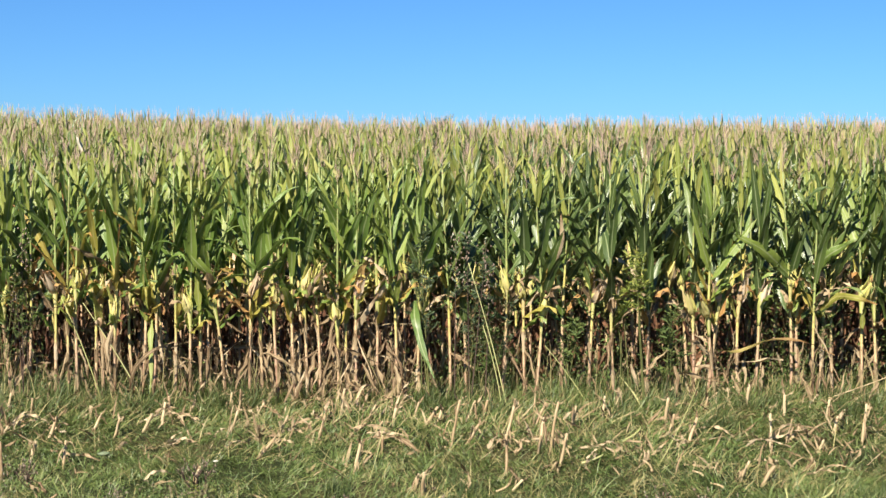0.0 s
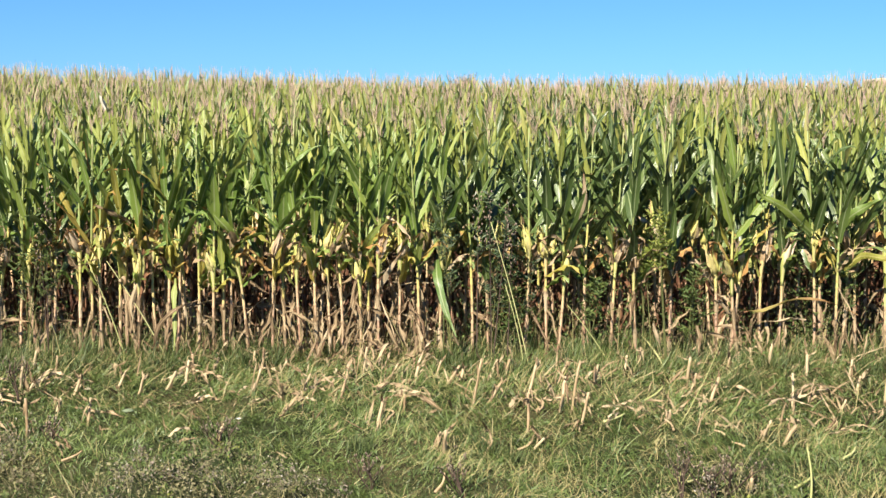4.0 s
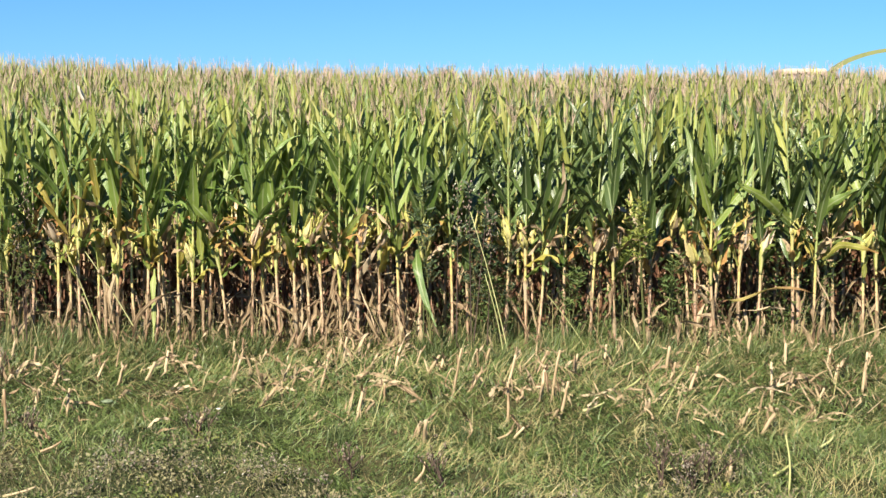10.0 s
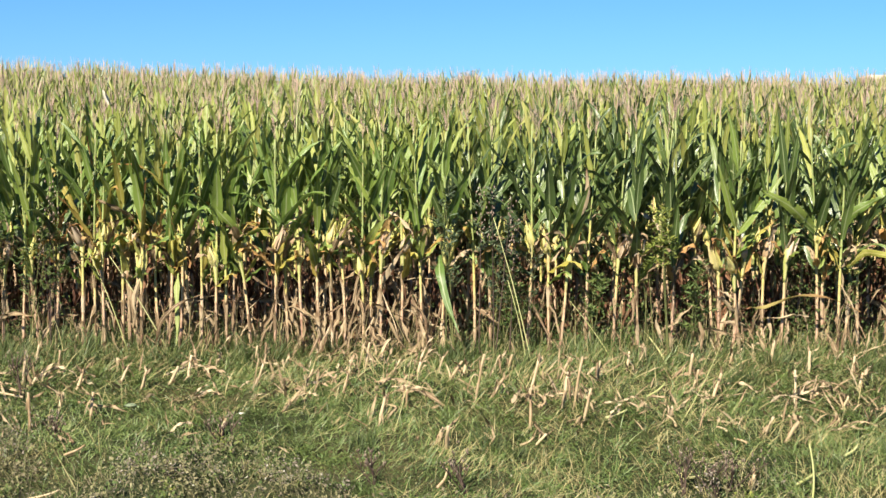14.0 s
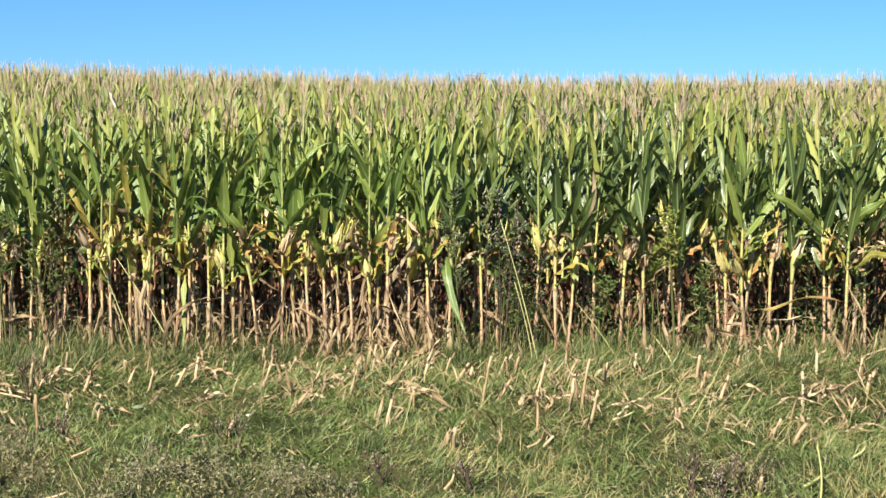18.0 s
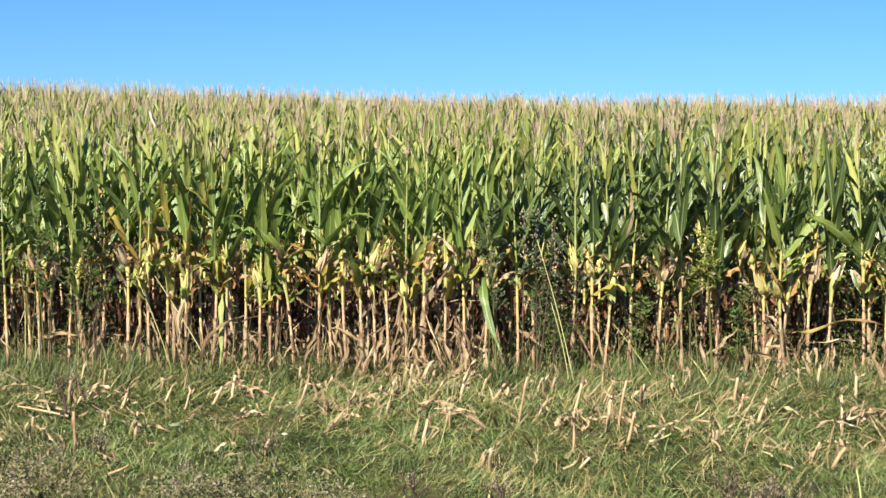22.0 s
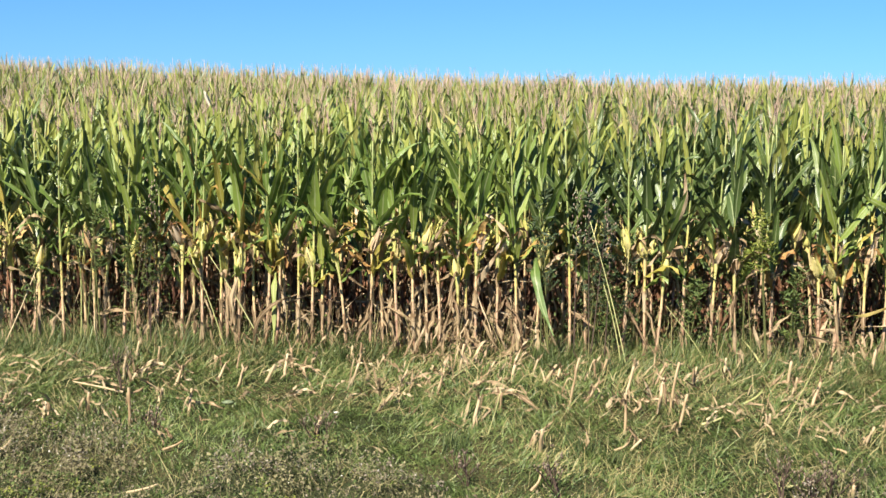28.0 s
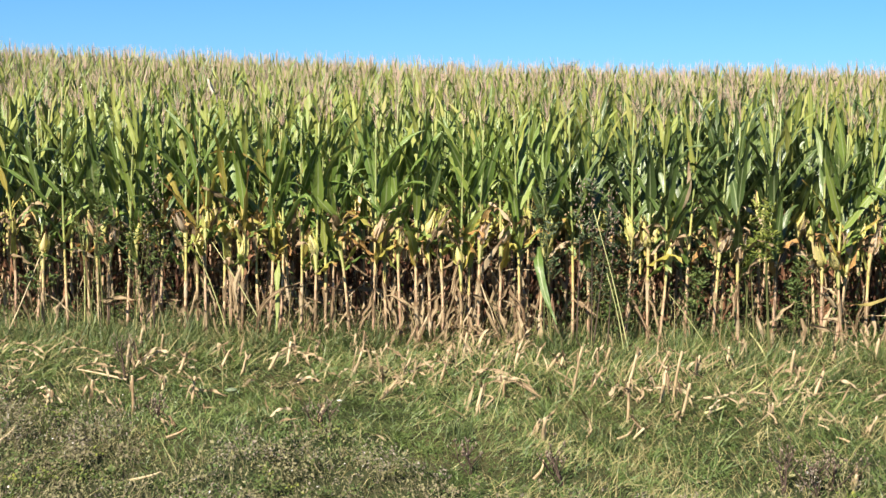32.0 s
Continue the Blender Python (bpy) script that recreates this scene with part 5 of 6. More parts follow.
PIECES = [
    (1.47, 11.47, 0.17, 0.15, 0.09), (1.55, 10.38, -0.05, 0.19, 0.05), (1.89, 10.19, -0.06, 0.08, 0.02), (2.01, 10.03, -0.09, 0.03, 0.03), (1.42, 9.23, 0.14, 0.03, 0.02),
    (2.12, 8.99, 0.15, 0.12, 0.06), (1.84, 12.42, 0.1, 0.08, 0.05), (0.62, 11.01, -0.07, 0.24, 0.06), (-0.56, 10.98, -0.1, 0.01, 0.02), (-2.79, 9.59, 0.13, 0.06, 0.06),
    (-0.19, 8.91, 0.06, 0.12, 0.1), (2.6, 9.65, 0.13, 0.13, 0.06), (1.79, 12.6, -0.13, 0.62, 0.22), (0.38, 10.06, 0.1, 0.05, 0.05), (-3.57, 11.16, -0.47, 0.15, 0.05),
    (-3.9, 9.18, 0.12, 0.14, 0.11), (-3.55, 8.77, 0.04, 0.09, 0.02), (-2.77, 8.69, 0.18, 0.09, 0.04),
]
for x, y, run, away, rise in PIECES:
    stem_thing("stalk_piece", [(x, y, gz(x, y) + 0.05), (x + run, y + away, gz(x, y) + 0.05 + rise)], 0.0105, STUB_STRAW if x < 1.2 or abs(run) < 0.12 else FRESH,
               "broken pale maize stalk piece lying in the grass", "stalk piece", "stalk pieces in the grass")

stem_thing("fallen_stalk", [(1.05, 10.6, gz(1.05, 10.6) + 0.06), (1.23, 10.76, gz(1.23, 10.76) + 0.09)], 0.012, FRESH, "yellow-green maize stalk lying in the grass", "stalk piece", "stalk pieces in the grass")


def grass_tuft(x, y, tall, count, seed):
    r = np.random.default_rng(seed)
    p, q, u, m = blades(count, r, (-0.09, 0.09), (-0.07, 0.07), (tall * 0.6, tall), (0.004, 0.009), (5, 75), None, 4)
    p = p + np.array([x, y, 0.0])
    p[:, 2] += height(p[:, 0], p[:, 1]) - height(p[:, 0] - x, p[:, 1] - y)
    base = np.array([x, y, gz(x, y)])
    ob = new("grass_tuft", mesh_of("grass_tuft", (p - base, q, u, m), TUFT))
    ob.location = base
    return tagged(ob, "dark green grass tuft standing above the mown strip", "grass tuft", "grass tufts in the strip")


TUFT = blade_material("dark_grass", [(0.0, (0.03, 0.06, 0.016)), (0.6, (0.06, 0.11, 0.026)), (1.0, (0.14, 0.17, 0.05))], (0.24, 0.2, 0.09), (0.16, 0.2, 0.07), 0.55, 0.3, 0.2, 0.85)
tr = np.random.default_rng(15)
# dense grass in the dark tuft colour, which also carries the foot's shade
foot_blades = joined([tussocks(420, tr, (-6.5, -1.7), (12.45, 13.6), 30, (0.14, 0.46), (0.003, 0.008), (8, 125), patchy(2.3, 0.38, 0.62, 47.0)),
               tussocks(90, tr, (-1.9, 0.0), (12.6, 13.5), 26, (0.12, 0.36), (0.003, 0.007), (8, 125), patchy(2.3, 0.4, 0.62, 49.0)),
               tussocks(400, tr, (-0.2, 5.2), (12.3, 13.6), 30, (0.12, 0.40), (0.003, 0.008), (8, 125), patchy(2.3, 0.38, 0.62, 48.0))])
tagged(new("rank_grass", mesh_of("rank_grass", foot_blades, TUFT)), "tangled dark green grass at the foot of the maize", "grass", kind="stuff")
for k, (x, y) in enumerate(((2.2, 11.6), (2.35, 11.7), (-0.75, 9.95), (0.15, 9.9), (0.35, 9.75), (-2.5, 12.9), (3.5, 12.3), (-4.0, 12.4), (1.6, 12.7), (0.9, 12.9), (-5.0, 12.6), (3.0, 9.7), (-0.2, 12.8), (2.75, 12.6))):
    grass_tuft(x, y, tr.uniform(0.18, 0.32), 130, 500 + k)


def pebble(x, y, size, material, name, label, category):
    p, q, u, m = tube(np.stack([np.zeros(5), np.zeros(5), np.linspace(-1, 1, 5) * size * 0.5], 1), size * np.array([0.5, 0.9, 1.0, 0.85, 0.45]), 7)
    p = p * np.array([1.3, 0.9, 0.8]) + np.random.default_rng(5).normal(0, size * 0.06, p.shape)
    ob = new(name, mesh_of(name, (p, q, u, m), material))
    ob.location = (x, y, gz(x, y) + size * 0.4 + 0.075)
    return tagged(ob, label, category)


PALE = plain_material("pale_stone", [(0.3, (0.55, 0.53, 0.48)), (0.7, (0.78, 0.76, 0.7))], 30.0, 0.8, 0.2)
GREY = plain_material("grey_green_leaf", [(0.3, (0.12, 0.165, 0.09)), (0.7, (0.19, 0.235, 0.14))], 20.0, 0.6, 0.3)
pebble(-1.72, 10.60, 0.017, PALE, "pale_stone", "small whitish stone lying in the grass", "stone")
pebble(-2.60, 10.74, 0.04, GREY, "broad_leaf", "grey-green broad dock leaf lying in the grass", "leaf")
pebble(-3.12, 11.52, 0.024, PITH, "puffball", "small round pale mushroom in the grass", "mushroom")


def twig_weed(x, y, tall, seed):
    """A withered dark herb of bare forking twigs with small seed heads."""
    r = np.random.default_rng(seed)
    thing = new("withered_weed")
    thing.location = (x, y, gz(x, y))
    heads = []
    for k in range(4):
        s = np.linspace(0, 1, 6)
        lean = r.normal(0, 0.1, 2)
        path = np.stack([lean[0] * s + 0.01 * np.sin(s * 7), lean[1] * s, tall * r.uniform(0.6, 1.0) * s], 1)
        stem = part("stem", mesh_of("stem", tube(path, 0.006 * (1.1 - 0.7 * s), 5), TWIG), thing)
        for b in range(5):
            f = r.uniform(0.4, 0.95)
            p0 = np.array([np.interp(f, s, path[:, i]) for i in range(3)])
            o = unit(r.uniform(0, 6.3)) * 0.6 + np.array([0, 0, 0.8])
            t = np.linspace(0, 1, 3)
            tw = p0 + o * (t * r.uniform(0.05, 0.13))[:, None]
            part("branch", mesh_of("branch", tube(tw, 0.003 * (1.2 - 0.7 * t), 4), TWIG), stem)
            for c in range(2):
                e = tw[-1] + r.normal(0, 0.008, 3)
                heads.append(tube(np.stack([e, e + np.array([0, 0, 0.016])]), [0.005, 0.003], 4))
    tagged(part("seed", mesh_of("seed", joined(heads), SEED), thing, "dull purple-brown seed heads"), kind="stuff")
    return tagged(thing, "withered dark brown weed with bare twigs in the grass", "weed", "withered weeds in the meadow")


for x, y, tall, seed in ((1.38, 8.95, 0.34, 1), (1.59, 8.91, 0.3, 2), (1.67, 8.97, 0.28, 3), (-3.6, 11.2, 0.4, 4), (-2.9, 9.9, 0.25, 5), (-1.75, 9.9, 0.3, 6), (-0.62, 9.1, 0.3, 7), (-4.5, 9.6, 0.35, 8), (0.0, 8.9, 0.28, 9)):
    twig_weed(x, y, tall, seed)


LIMELEAF = blade_material("pale_green_corn_leaf", [(0.0, (0.26, 0.34, 0.08)), (1.0, (0.36, 0.40, 0.12))], (0.45, 0.42, 0.16), (0.5, 0.52, 0.24), 0.5, 0.3, 0.25, 0.8)


BLEACHED = blade_material("bleached_corn_leaf", [(0.0, (0.66, 0.57, 0.42)), (1.0, (0.8, 0.74, 0.6))], (0.6, 0.5, 0.36), (0.7, 0.62, 0.48), 0.75, 0.2, 0.2, 0.8)
RAGGED = blade_material("ragged_corn_leaf", [(0.0, (0.36, 0.34, 0.09)), (1.0, (0.45, 0.36, 0.12))], (0.3, 0.17, 0.07), (0.4, 0.36, 0.14), 0.65, 0.2, 0.2, 0.45)


def special_leaf(points, width, material, label, bulge=0.3, name="hanging_leaf"):
    p = np.array(points, float) * np.array([0.983, 1, 1]) - np.array([0, 0.23, 0])
    s, k = np.linspace(0, 1, 12), np.linspace(0, 1, len(p))
    path = np.stack([np.interp(s, k, p[:, i]) for i in range(3)], 1)
    path[1:-1] = (path[:-2] + path[1:-1] * 2 + path[2:]) / 4
    t = np.gradient(path, axis=0)
    t /= np.linalg.norm(t, axis=1)[:, None]
    face = np.cross(t, np.array([0.15, 1.0, 0.2]))
    face /= np.linalg.norm(face, axis=1)[:, None]
    w = width * np.clip(np.minimum(0.4 + 2.5 * s, 1), 0, 1) * np.clip((1 - s) / 0.6, 0, 1) ** 0.75 + 0.003
    ob = new(name, mesh_of(name, ribbon(path - p[0], face, w, bulge, 0.014), material))
    ob.location = p[0]
    return tagged(ob, label, "leaf", "single leaves at the edge of the maize")


special_leaf([(-0.27, 13.3, 0.92), (-0.27, 13.05, 0.80), (-0.19, 12.95, 0.50), (-0.08, 12.85, 0.26)], 0.082, LEAF, "broad green maize leaf hanging straight down")
special_leaf([(2.60, 13.38, 0.46), (2.75, 13.2, 0.44), (3.05, 13.1, 0.60), (3.35, 13.05, 0.58), (3.62, 13.0, 0.45)], 0.022, RAGGED, "long yellow-green leaf arching over the stubble")
special_leaf([(2.62, 13.4, 0.62), (2.50, 13.3, 0.85), (2.36, 13.25, 1.12)], 0.05, YELLOW, "orange-yellow withered leaf standing off the stalk")
special_leaf([(3.55, 13.4, 0.75), (3.68, 13.25, 0.98), (3.90, 13.2, 0.95), (4.05, 13.15, 0.90)], 0.07, YELLOW, "orange-yellow leaf arching sideways")
special_leaf([(-2.12, 13.4, 1.02), (-2.25, 13.25, 1.22), (-2.4, 13.2, 1.38), (-2.3, 13.2, 1.42)], 0.08, LEAF, "broad green leaf spreading sideways")
special_leaf([(-3.18, 13.4, 1.25), (-3.35, 13.25, 1.36), (-3.5, 13.2, 1.44)], 0.045, DRY, "brown withered leaf standing off the stalk")
special_leaf([(-1.35, 13.4, 0.85), (-1.25, 13.25, 1.05), (-1.08, 13.2, 1.28)], 0.045, DRY, "tan withered leaf standing off the stalk")
special_leaf([(-0.85, 13.4, 0.60), (-0.72, 13.25, 0.82), (-0.6, 13.2, 1.0)], 0.05, DRY, "tan withered leaf leaning across the stalks")
special_leaf([(-2.95, 13.3, 0.05), (-2.9, 13.1, 0.3), (-2.72, 13.1, 0.48), (-2.5, 13.15, 0.56)], 0.04, DRY, "bleached dry leaf arching up from the ground")
special_leaf([(-2.76, 13.35, 0.75), (-2.75, 13.2, 0.6), (-2.73, 13.15, 0.3), (-2.73, 13.1, 0.1)], 0.048, LIMELEAF, "pale green leaf hanging straight down")
special_leaf([(1.06, 13.4, 1.25), (1.12, 13.25, 1.5), (1.10, 13.2, 1.75)], 0.05, DRY, "pinkish tan withered leaf among green ones")
special_leaf([(3.3, 13.4, 1.15), (3.0, 13.2, 1.4), (2.7, 13.15, 1.55)], 0.11, LEAF, "broad green leaf arching sideways")
special_leaf([(3.4, 13.4, 1.1), (3.6, 13.2, 1.35), (3.85, 13.15, 1.5)], 0.11, LEAF, "broad green leaf spreading sideways")
special_leaf([(-4.12, 16.6, 2.16), (-4.2, 16.45, 2.38), (-4.27, 16.4, 2.57), (-4.16, 16.3, 2.36)], 0.05, BLEACHED, "bleached leaf at the top of a maize plant")


# ---- trees beyond the rise ----
BARK = plain_material("tree_bark", [(0.3, (0.07, 0.05, 0.04)), (0.7, (0.16, 0.12, 0.09))], 8.0, 0.9, 0.1, (1, 1, 0.2), 0.8)
CROWN = blade_material("tree_leaf", [(0.0, (0.03, 0.06, 0.02)), (0.5, (0.05, 0.09, 0.03)), (1.0, (0.08, 0.12, 0.04))], (0.1, 0.1, 0.04), (0.1, 0.14, 0.05), 0.6, 0.25, 0.2, 0.9)


def tree(x, y, tall, wide, leaves, seed, label):
    r = np.random.default_rng(seed)
    thing = new("tree")
    thing.location = (x, y, gz(x, y))
    s = np.linspace(0, 1, 7)
    part("trunk", mesh_of("trunk", tube(np.stack([0.15 * np.sin(s * 4), 0.1 * s, s * tall * 0.8], 1), wide * 0.06 * (1.2 - s), 8), BARK), thing)
    tips = []
    for k in range(16):
        f = r.uniform(0.35, 0.78)
        a, ln = r.uniform(0, 6.3), wide * 0.5 * r.uniform(0.6, 1.1) * (1.25 - f)
        t = np.linspace(0, 1, 5)
        o = unit(a)
        path = np.array([0, 0, f * tall]) + o * (ln * t)[:, None] + np.array([0, 0, 1.0]) * (ln * (0.9 * t - 0.2 * t * t))[:, None] + r.normal(0, 0.06, (5, 3)) * t[:, None]
        part("limb", mesh_of("limb", tube(path, wide * 0.014 * (1.2 - t), 5), BARK), thing)
        tips.append(path)
    if leaves:
        pts = []
        for k in range(leaves):
            p = tips[int(r.integers(0, 16))]
            c = p[int(r.integers(2, 5))] + np.clip(r.normal(0, wide * 0.07, 3), -wide * 0.12, wide * 0.12)
            w, sd = r.normal(0, 1, 3), r.normal(0, 1, 3)
            w, sd = w / np.linalg.norm(w), sd / np.linalg.norm(sd)
            sz = r.uniform(0.08, 0.2)
            pts.append(flat_ribbon(c + w * np.array([[0], [0.5], [1.0]]) * sz, np.tile(sd, (3, 1)), sz * np.array([0.2, 0.6, 0.1])))
        tagged(part("crown", mesh_of("crown", joined(pts), CROWN), thing), kind="stuff")
    return tagged(thing, label, "tree")


TOP = 2.0 + 0.0466 * 120
tree(-0.1, 120.0, TOP + 0.75 - gz(-0.1, 120), 4.2, 3500, 61, "dark green round tree beyond the maize field")
tree(23.2, 110.0, 2.0 + 0.0466 * 110 + 0.5 - gz(23.2, 110), 3.6, 260, 62, "half-bare tree with thin twigs beyond the field")

# ---- forage harvester beyond the rise ----
PAINT = plain_material("yellow_green_paint", [(0.3, (0.20, 0.225, 0.08)), (0.7, (0.27, 0.29, 0.115))], 3.0, 0.4, 0.5, lift=0.05)
CREAM = plain_material("cream_roof_paint", [(0.3, (0.50, 0.44, 0.34)), (0.7, (0.60, 0.54, 0.43))], 3.0, 0.45, 0.4, lift=0.05)
DARKM = plain_material("dark_machine_metal", [(0.3, (0.03, 0.03, 0.03)), (0.7, (0.08, 0.08, 0.075))], 8.0, 0.6, 0.4)
RUBBER = plain_material("tyre_rubber", [(0.3, (0.02, 0.02, 0.02)), (0.7, (0.045, 0.042, 0.04))], 10.0, 0.9, 0.2)
GLASS, gnt, gb = nodes("cab_glass", 0.05, 0.5)
gb.inputs["Base Color"].default_value = (0.75, 0.85, 0.85, 1)
gb.inputs["Transmission Weight"].default_value = 0.85


def rounded_box(x0, y0, z0, x1, y1, z1, edge):
    bm = bmesh.new()
    bmesh.ops.create_cube(bm, size=1.0)
    for v in bm.verts:
        v.co = Vector(((x0 + x1) / 2 + v.co.x * (x1 - x0), (y0 + y1) / 2 + v.co.y * (y1 - y0), (z0 + z1) / 2 + v.co.z * (z1 - z0)))
    bmesh.ops.bevel(bm, geom=bm.edges[:], offset=edge, segments=3, affect="EDGES", profile=0.5)
    return bm


def bm_part(name, bm, material, parent, label=""):
    me = bpy.data.meshes.new(name)
    bm.to_mesh(me)
    bm.free()
    me.materials.append(material)
    ob = new(name, me)
    ob.parent = parent
    return tagged(ob, label)


def wheel_meshes(radius, width):
    s = np.linspace(-0.5, 0.5, 9)
    tyre = tube(np.stack([0 * s, s * width, 0 * s], 1), radius * np.array([0.72, 0.9, 0.97, 1, 1, 1, 0.97, 0.9, 0.72]), 28, False)
    lugs = []
    for k in range(22):
        a = k / 22 * 2 * math.pi
        p, q, u, m = box(-0.04, -width * 0.45, radius - 0.02, 0.04, width * 0.45, radius + 0.035)
        rot = np.array([[math.cos(a), 0, math.sin(a)], [0, 1, 0], [-math.sin(a), 0, math.cos(a)]])
        lugs.append((p @ rot.T, q, u, m))
    s2 = np.array([-0.36, -0.30, -0.1, 0.1, 0.30, 0.36])
    rim = tube(np.stack([0 * s2, s2 * width, 0 * s2], 1), radius * np.array([0.72, 0.66, 0.3, 0.3, 0.66, 0.72]), 24)
    return mesh_of("tyre", joined([tyre] + lugs), RUBBER), mesh_of("rim", rim, PAINT)


def forage_harvester():
    """It faces to the left; the spout stands behind the cab and reaches back."""
    thing = new("forage_harvester")
    bm_part("body", rounded_box(-0.4, -1.35, 1.0, 4.6, 1.35, 2.5, 0.18), PAINT, thing, "yellow-green engine hood")
    bm_part("chassis", rounded_box(-2.2, -1.0, 0.7, 4.2, 1.0, 1.05, 0.05), DARKM, thing)
    cab = bm_part("cab", rounded_box(-2.1, -0.9, 1.3, -0.5, 0.9, 2.97, 0.12), GLASS, thing, "glazed driver cab")
    for px, py in ((-2.08, -0.88), (-2.08, 0.82), (-0.6, -0.88), (-0.6, 0.82)):
        bm_part("pillar", rounded_box(px - 0.03, py, 1.28, px + 0.06, py + 0.08, 3.0, 0.02), DARKM, cab)
    bm_part("roof", rounded_box(-2.2, -0.95, 2.98, -0.5, 0.95, 3.22, 0.1), CREAM, thing, "cream white cab roof")
    for py in (-0.6, 0.6):
        bm_part("lamp", rounded_box(-2.26, py - 0.12, 3.04, -2.16, py + 0.12, 3.14, 0.02), DARKM, thing)
    s = np.linspace(0, 1, 16)
    ang = np.radians(np.interp(s, [0, 0.1, 0.3, 0.55, 0.8, 1.0], [82, 52, 24, 11, 0, -18]))
    step = 4.6 / 15
    path = np.zeros((16, 3))
    path[1:, 0], path[1:, 2] = np.cumsum(np.cos(ang[1:]) * step), np.cumsum(np.sin(ang[1:]) * step)
    path += np.array([-0.38, 0, 2.72])
    nrm = np.stack([-np.sin(ang), 0 * ang, np.cos(ang)], 1)
    half = (0.095 - 0.04 * s)[:, None]
    wide = np.array([0, 1.0, 0]) * (0.17 - 0.03 * s)[:, None]
    ring = np.stack([path - nrm * half - wide, path - nrm * half + wide, path + nrm * half + wide, path + nrm * half - wide], 1)
    i, j = np.meshgrid(np.arange(15), np.arange(4), indexing="ij")
    q = np.stack([i * 4 + j, i * 4 + (j + 1) % 4, (i + 1) * 4 + (j + 1) % 4, (i + 1) * 4 + j], -1).reshape(-1, 4)
    q = np.concatenate([q, [[3, 2, 1, 0], [60, 61, 62, 63]]])
    spout = part("spout", mesh_of("spout", (ring.reshape(-1, 3), q, ring.reshape(-1, 3)[:, :2], np.zeros(len(q), int)), PAINT, smooth=False), thing, "curved yellow-green discharge spout")
    end = path[-1]
    flap = bm_part("deflector", rounded_box(end[0] - 0.05, -0.16, end[2] - 0.12, end[0] + 0.35, 0.16, end[2] + 0.06, 0.02), DARKM, spout)
    bm_part("turntable", rounded_box(-0.62, -0.3, 2.48, -0.12, 0.3, 2.78, 0.06), DARKM, thing)
    bm_part("feeder", rounded_box(-3.6, -0.7, 0.5, -2.3, 0.7, 1.4, 0.1), PAINT, thing)
    header = bm_part("maize_header", rounded_box(-4.6, -2.9, 0.3, -3.6, 2.9, 0.9, 0.1), PAINT, thing, "wide maize header")
    for k in range(7):
        y = -2.7 + 0.9 * k
        part("divider", mesh_of("divider", tube([(-4.6, y, 0.55), (-5.0, y, 0.45), (-5.5, y, 0.3)], [0.22, 0.14, 0.03], 8), PAINT), header)
    for radius, width, x in ((0.95, 0.7, -1.4), (0.7, 0.5, 3.4)):
        tyre, rim = wheel_meshes(radius, width)
        for y in (-1.25, 1.25):
            w = part("wheel", tyre, thing, "black lugged tyre")
            w.location = (x, y, radius + 0.02)
            part("rim", rim, w)
    return tagged(thing, "yellow-green forage harvester with a cream cab roof and curved spout", "harvester")


HARVESTER = forage_harvester()

# ---- swallow and insects ----
PLUMAGE = plain_material("dark_plumage", [(0.3, (0.02, 0.022, 0.035)), (0.7, (0.05, 0.05, 0.07))], 20.0, 0.6, 0.3)


def wing_mesh(side, span, root, sweep, name):
    s = np.linspace(0, 1, 6)
    lead = np.stack([side * span * s, root * 0.5 - sweep * s * s, 0.01 * np.sin(s * 3)], 1)
    chord = root * (1 - s ** 1.5) + 0.006
    top = np.stack([lead, lead - np.stack([0 * s, chord * 0.5, -0.006 + 0 * s], 1), lead - np.stack([0 * s, chord, 0 * s], 1)], 1).reshape(-1, 3)
    i = np.arange(5)[:, None] * 3
    q = np.concatenate([i + [0, 1, 4, 3], i + [1, 2, 5, 4]])
    low = top - np.array([0, 0, 0.006])
    return mesh_of(name, joined([(top, q, top[:, :2], np.zeros(10, int)), (low, q[:, ::-1], top[:, :2], np.zeros(10, int))]), PLUMAGE)


def swallow():
    """It flies along +y of its own space."""
    bird = new("swallow")
    s = np.linspace(0, 1, 9)
    part("body", mesh_of("body", tube(np.stack([0 * s, 0.14 - 0.26 * s, 0 * s], 1), 0.03 * np.array([0.15, 0.55, 0.7, 1, 1.05, 0.95, 0.7, 0.4, 0.2]), 8), PLUMAGE), bird)
    for side in (-1, 1):
        part("tail_feather", mesh_of("tail_feather", ribbon(np.stack([side * 0.07 * s[:5], -0.11 - 0.2 * s[:5], 0 * s[:5]], 1), np.tile([1.0, 0, 0], (5, 1)), np.array([0.016, 0.014, 0.01, 0.006, 0.002]), 0.1), PLUMAGE), bird)
    wings = [part("wing", wing_mesh(side, 0.26, 0.085, 0.13, "wing"), bird) for side in (-1, 1)]
    return tagged(bird, "dark swallow in flight against blue sky", "bird"), wings


def insect(size):
    bug = new("flying_insect")
    s = np.linspace(0, 1, 7)
    part("body", mesh_of("body", tube(np.stack([0 * s, (0.5 - s) * size, 0 * s], 1), size * 0.13 * np.array([0.5, 0.9, 0.6, 1, 1, 0.8, 0.2]), 8), PLUMAGE), bug)
    for side in (-1, 1):
        part("wing", mesh_of("wing", ribbon(np.stack([side * size * 0.75 * s, -0.25 * size * s, 0.2 * size * s], 1), np.tile([0, 1.0, 0], (7, 1)), size * 0.3 * np.array([0.4, 0.7, 0.9, 1, 1, 0.8, 0.2]), 0.1), PLUMAGE), bug)
    return tagged(bug, "dark flying insect passing against the sky", "insect", "insects in the air")


BIRD, WINGS = swallow()
BUGS = [insect(0.022), insect(0.018), insect(0.021)]


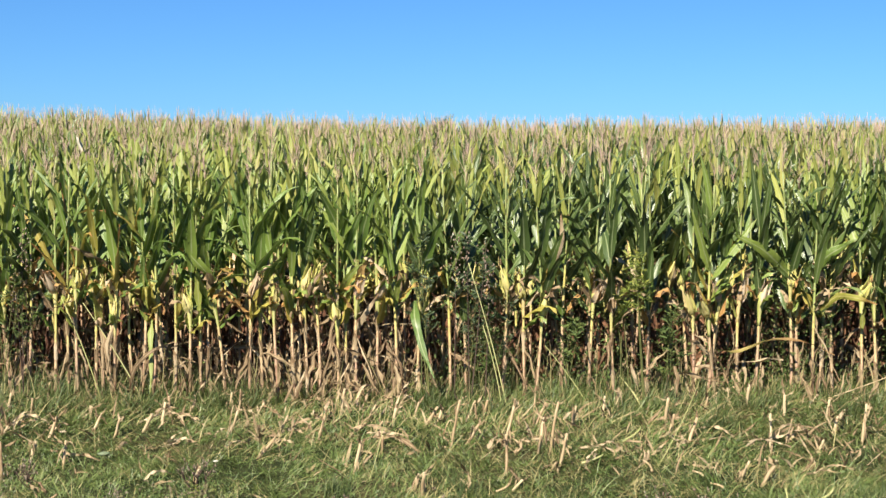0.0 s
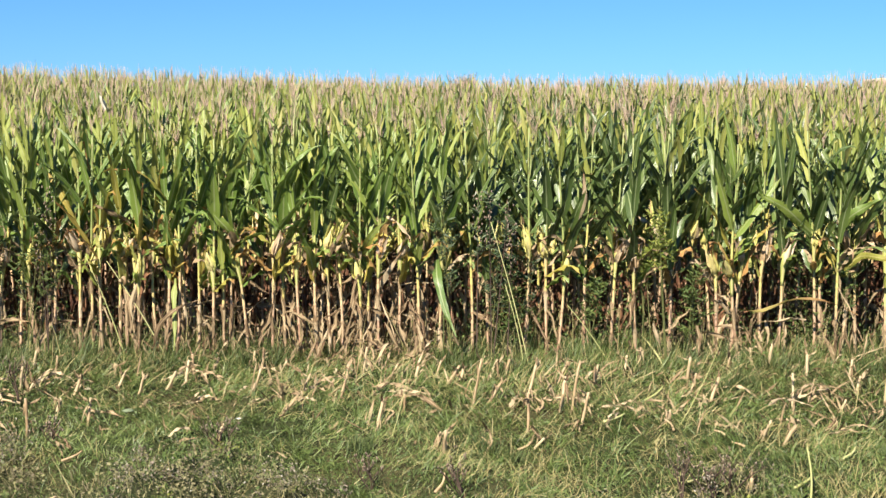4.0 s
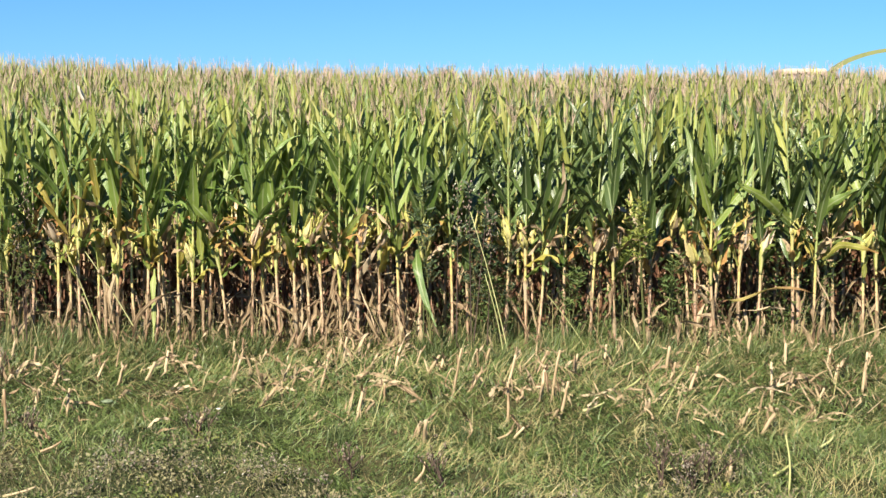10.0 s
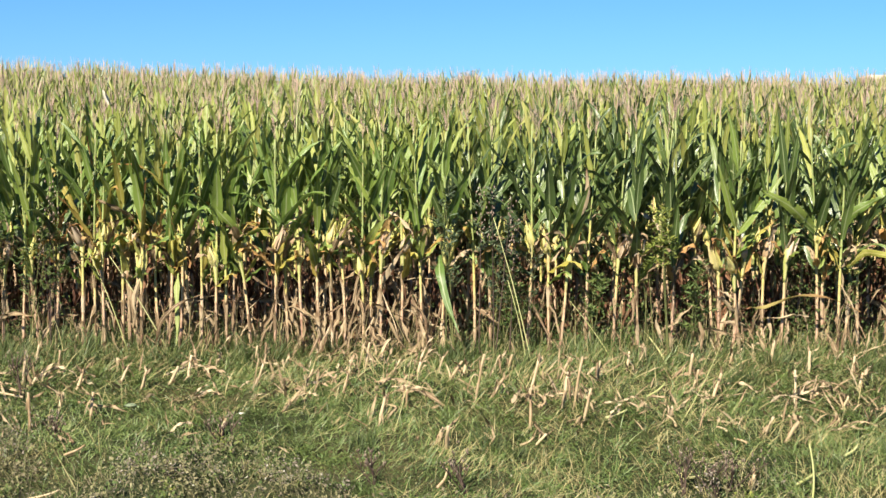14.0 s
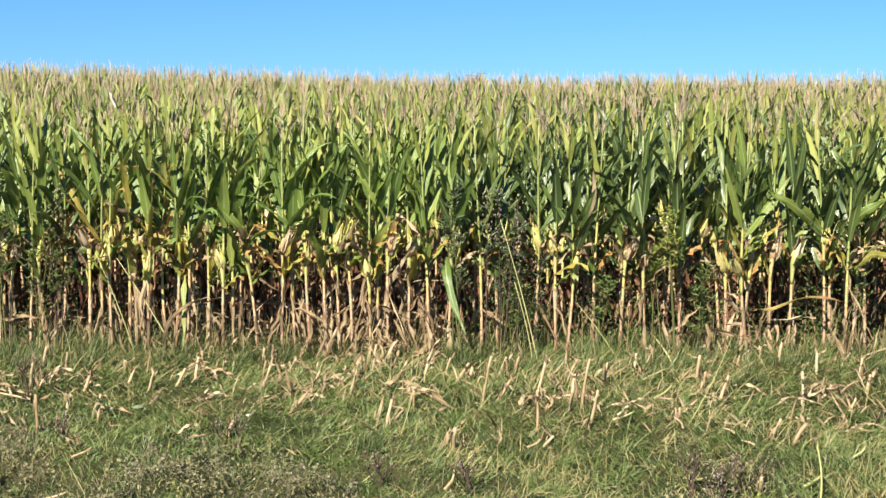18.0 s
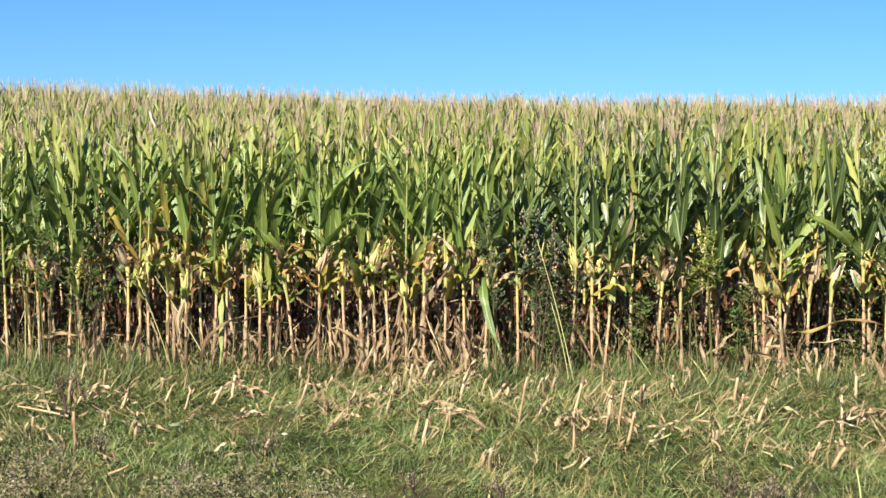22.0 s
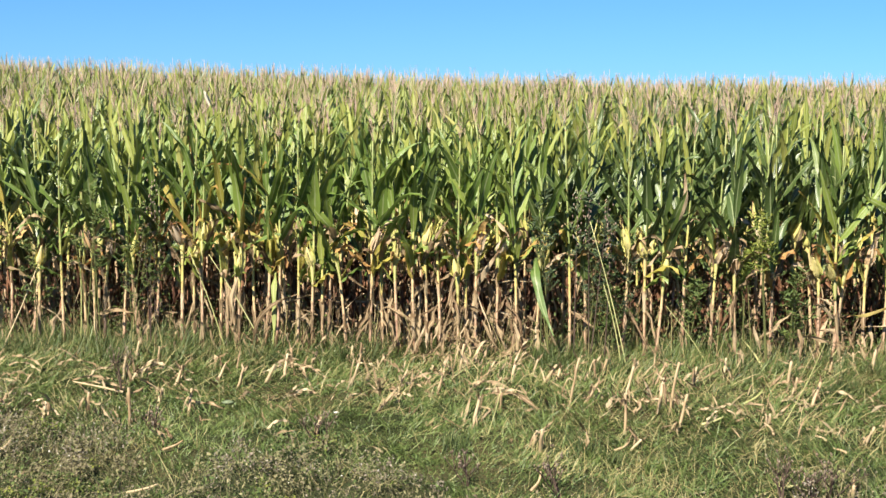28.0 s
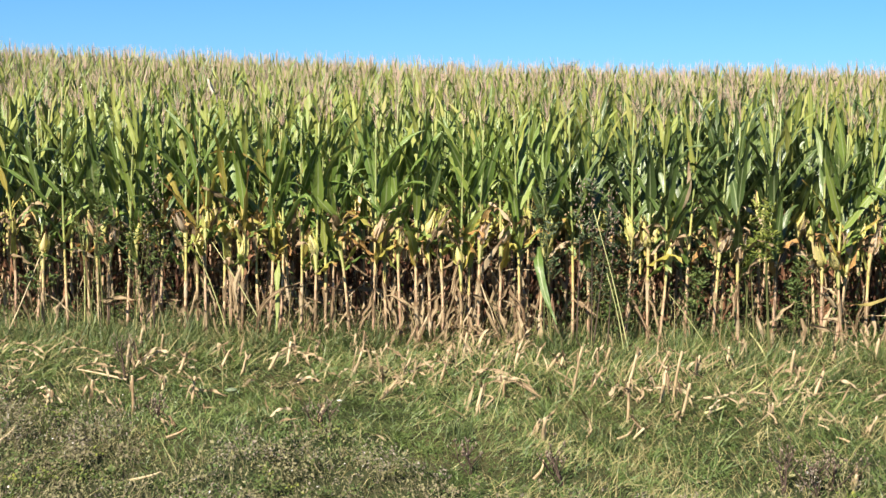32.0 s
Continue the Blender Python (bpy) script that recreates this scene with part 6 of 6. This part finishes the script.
def motions():
    base = gz(15.0, 55.0) - 0.065
    seat = 0.38  # from the machine's origin to the foot of its spout
    drive = [(0.0, 20.6), (4.5, 17.0), (6.5, 15.7), (7.5, 15.19), (8.5, 14.75), (9.5, 14.56), (10.0, 14.64), (10.5, 14.88), (11.5, 15.49), (12.5, 16.07), (13.5, 16.67), (14.5, 17.33), (20.0, 20.9), (32.0, 28.5)]
    walk(HARVESTER, [(t, pose(x + seat, 55.0, base)) for t, x in drive])
    flight = [(20.0, -14.9, 5.3), (20.2, -16.39, 5.55), (20.4, -17.91, 5.76), (20.6, -19.18, 6.21), (20.8, -20.43, 6.68), (21.0, -21.77, 7.22), (21.2, -23.19, 7.67), (21.4, -24.64, 8.1), (22.0, -28.9, 9.4)]
    rows = [(0.0, pose(-10.0, 75, 2.2, 0, 0, 84)), (19.0, pose(-10.6, 75, 2.4, 0, 0, 84)), (19.6, pose(-12.2, 75, 4.3, 8, 0, 84))] + [(t, pose(x, 75, z, 12, 0, 84)) for t, x, z in flight] + [(32.0, pose(-110, 90, 22, 6, 0, 84))]
    walk(BIRD, rows)
    for wing, side in zip(WINGS, (-1, 1)):
        beats = [(0.0, pose(0, 0, 0))] + [(19.8 + 0.1 * k, pose(0, 0, 0, 0, -side * (38 if k % 2 else -22), 0)) for k in range(24)] + [(32.0, pose(0, 0, 0))]
        walk(wing, beats)
    # each insect comes in from above, is seen for a moment and is gone
    for bug, t, x, y, z in zip(BUGS, (20.5, 24.5, 29.0), (1.35, 0.41, -0.70), (6.0, 6.0, 4.0), (2.35, 2.46, 2.24)):
        walk(bug, [(0.0, pose(x - 6, y + 2, z + 5, 0, 0, 250)), (t - 0.6, pose(x - 4, y + 0.5, z + 3, 0, 0, 250)), (t - 0.1, pose(x - 0.5, y, z + 0.75, -40, 0, 250)), (t, pose(x, y, z, 0, 0, 260)),
                   (t + 0.1, pose(x + 0.5, y, z + 0.8, 40, 0, 265)), (t + 0.6, pose(x + 4, y, z + 3, 0, 0, 265)), (32.0, pose(x + 9, y - 2, z + 6, 0, 0, 265))])


motions()
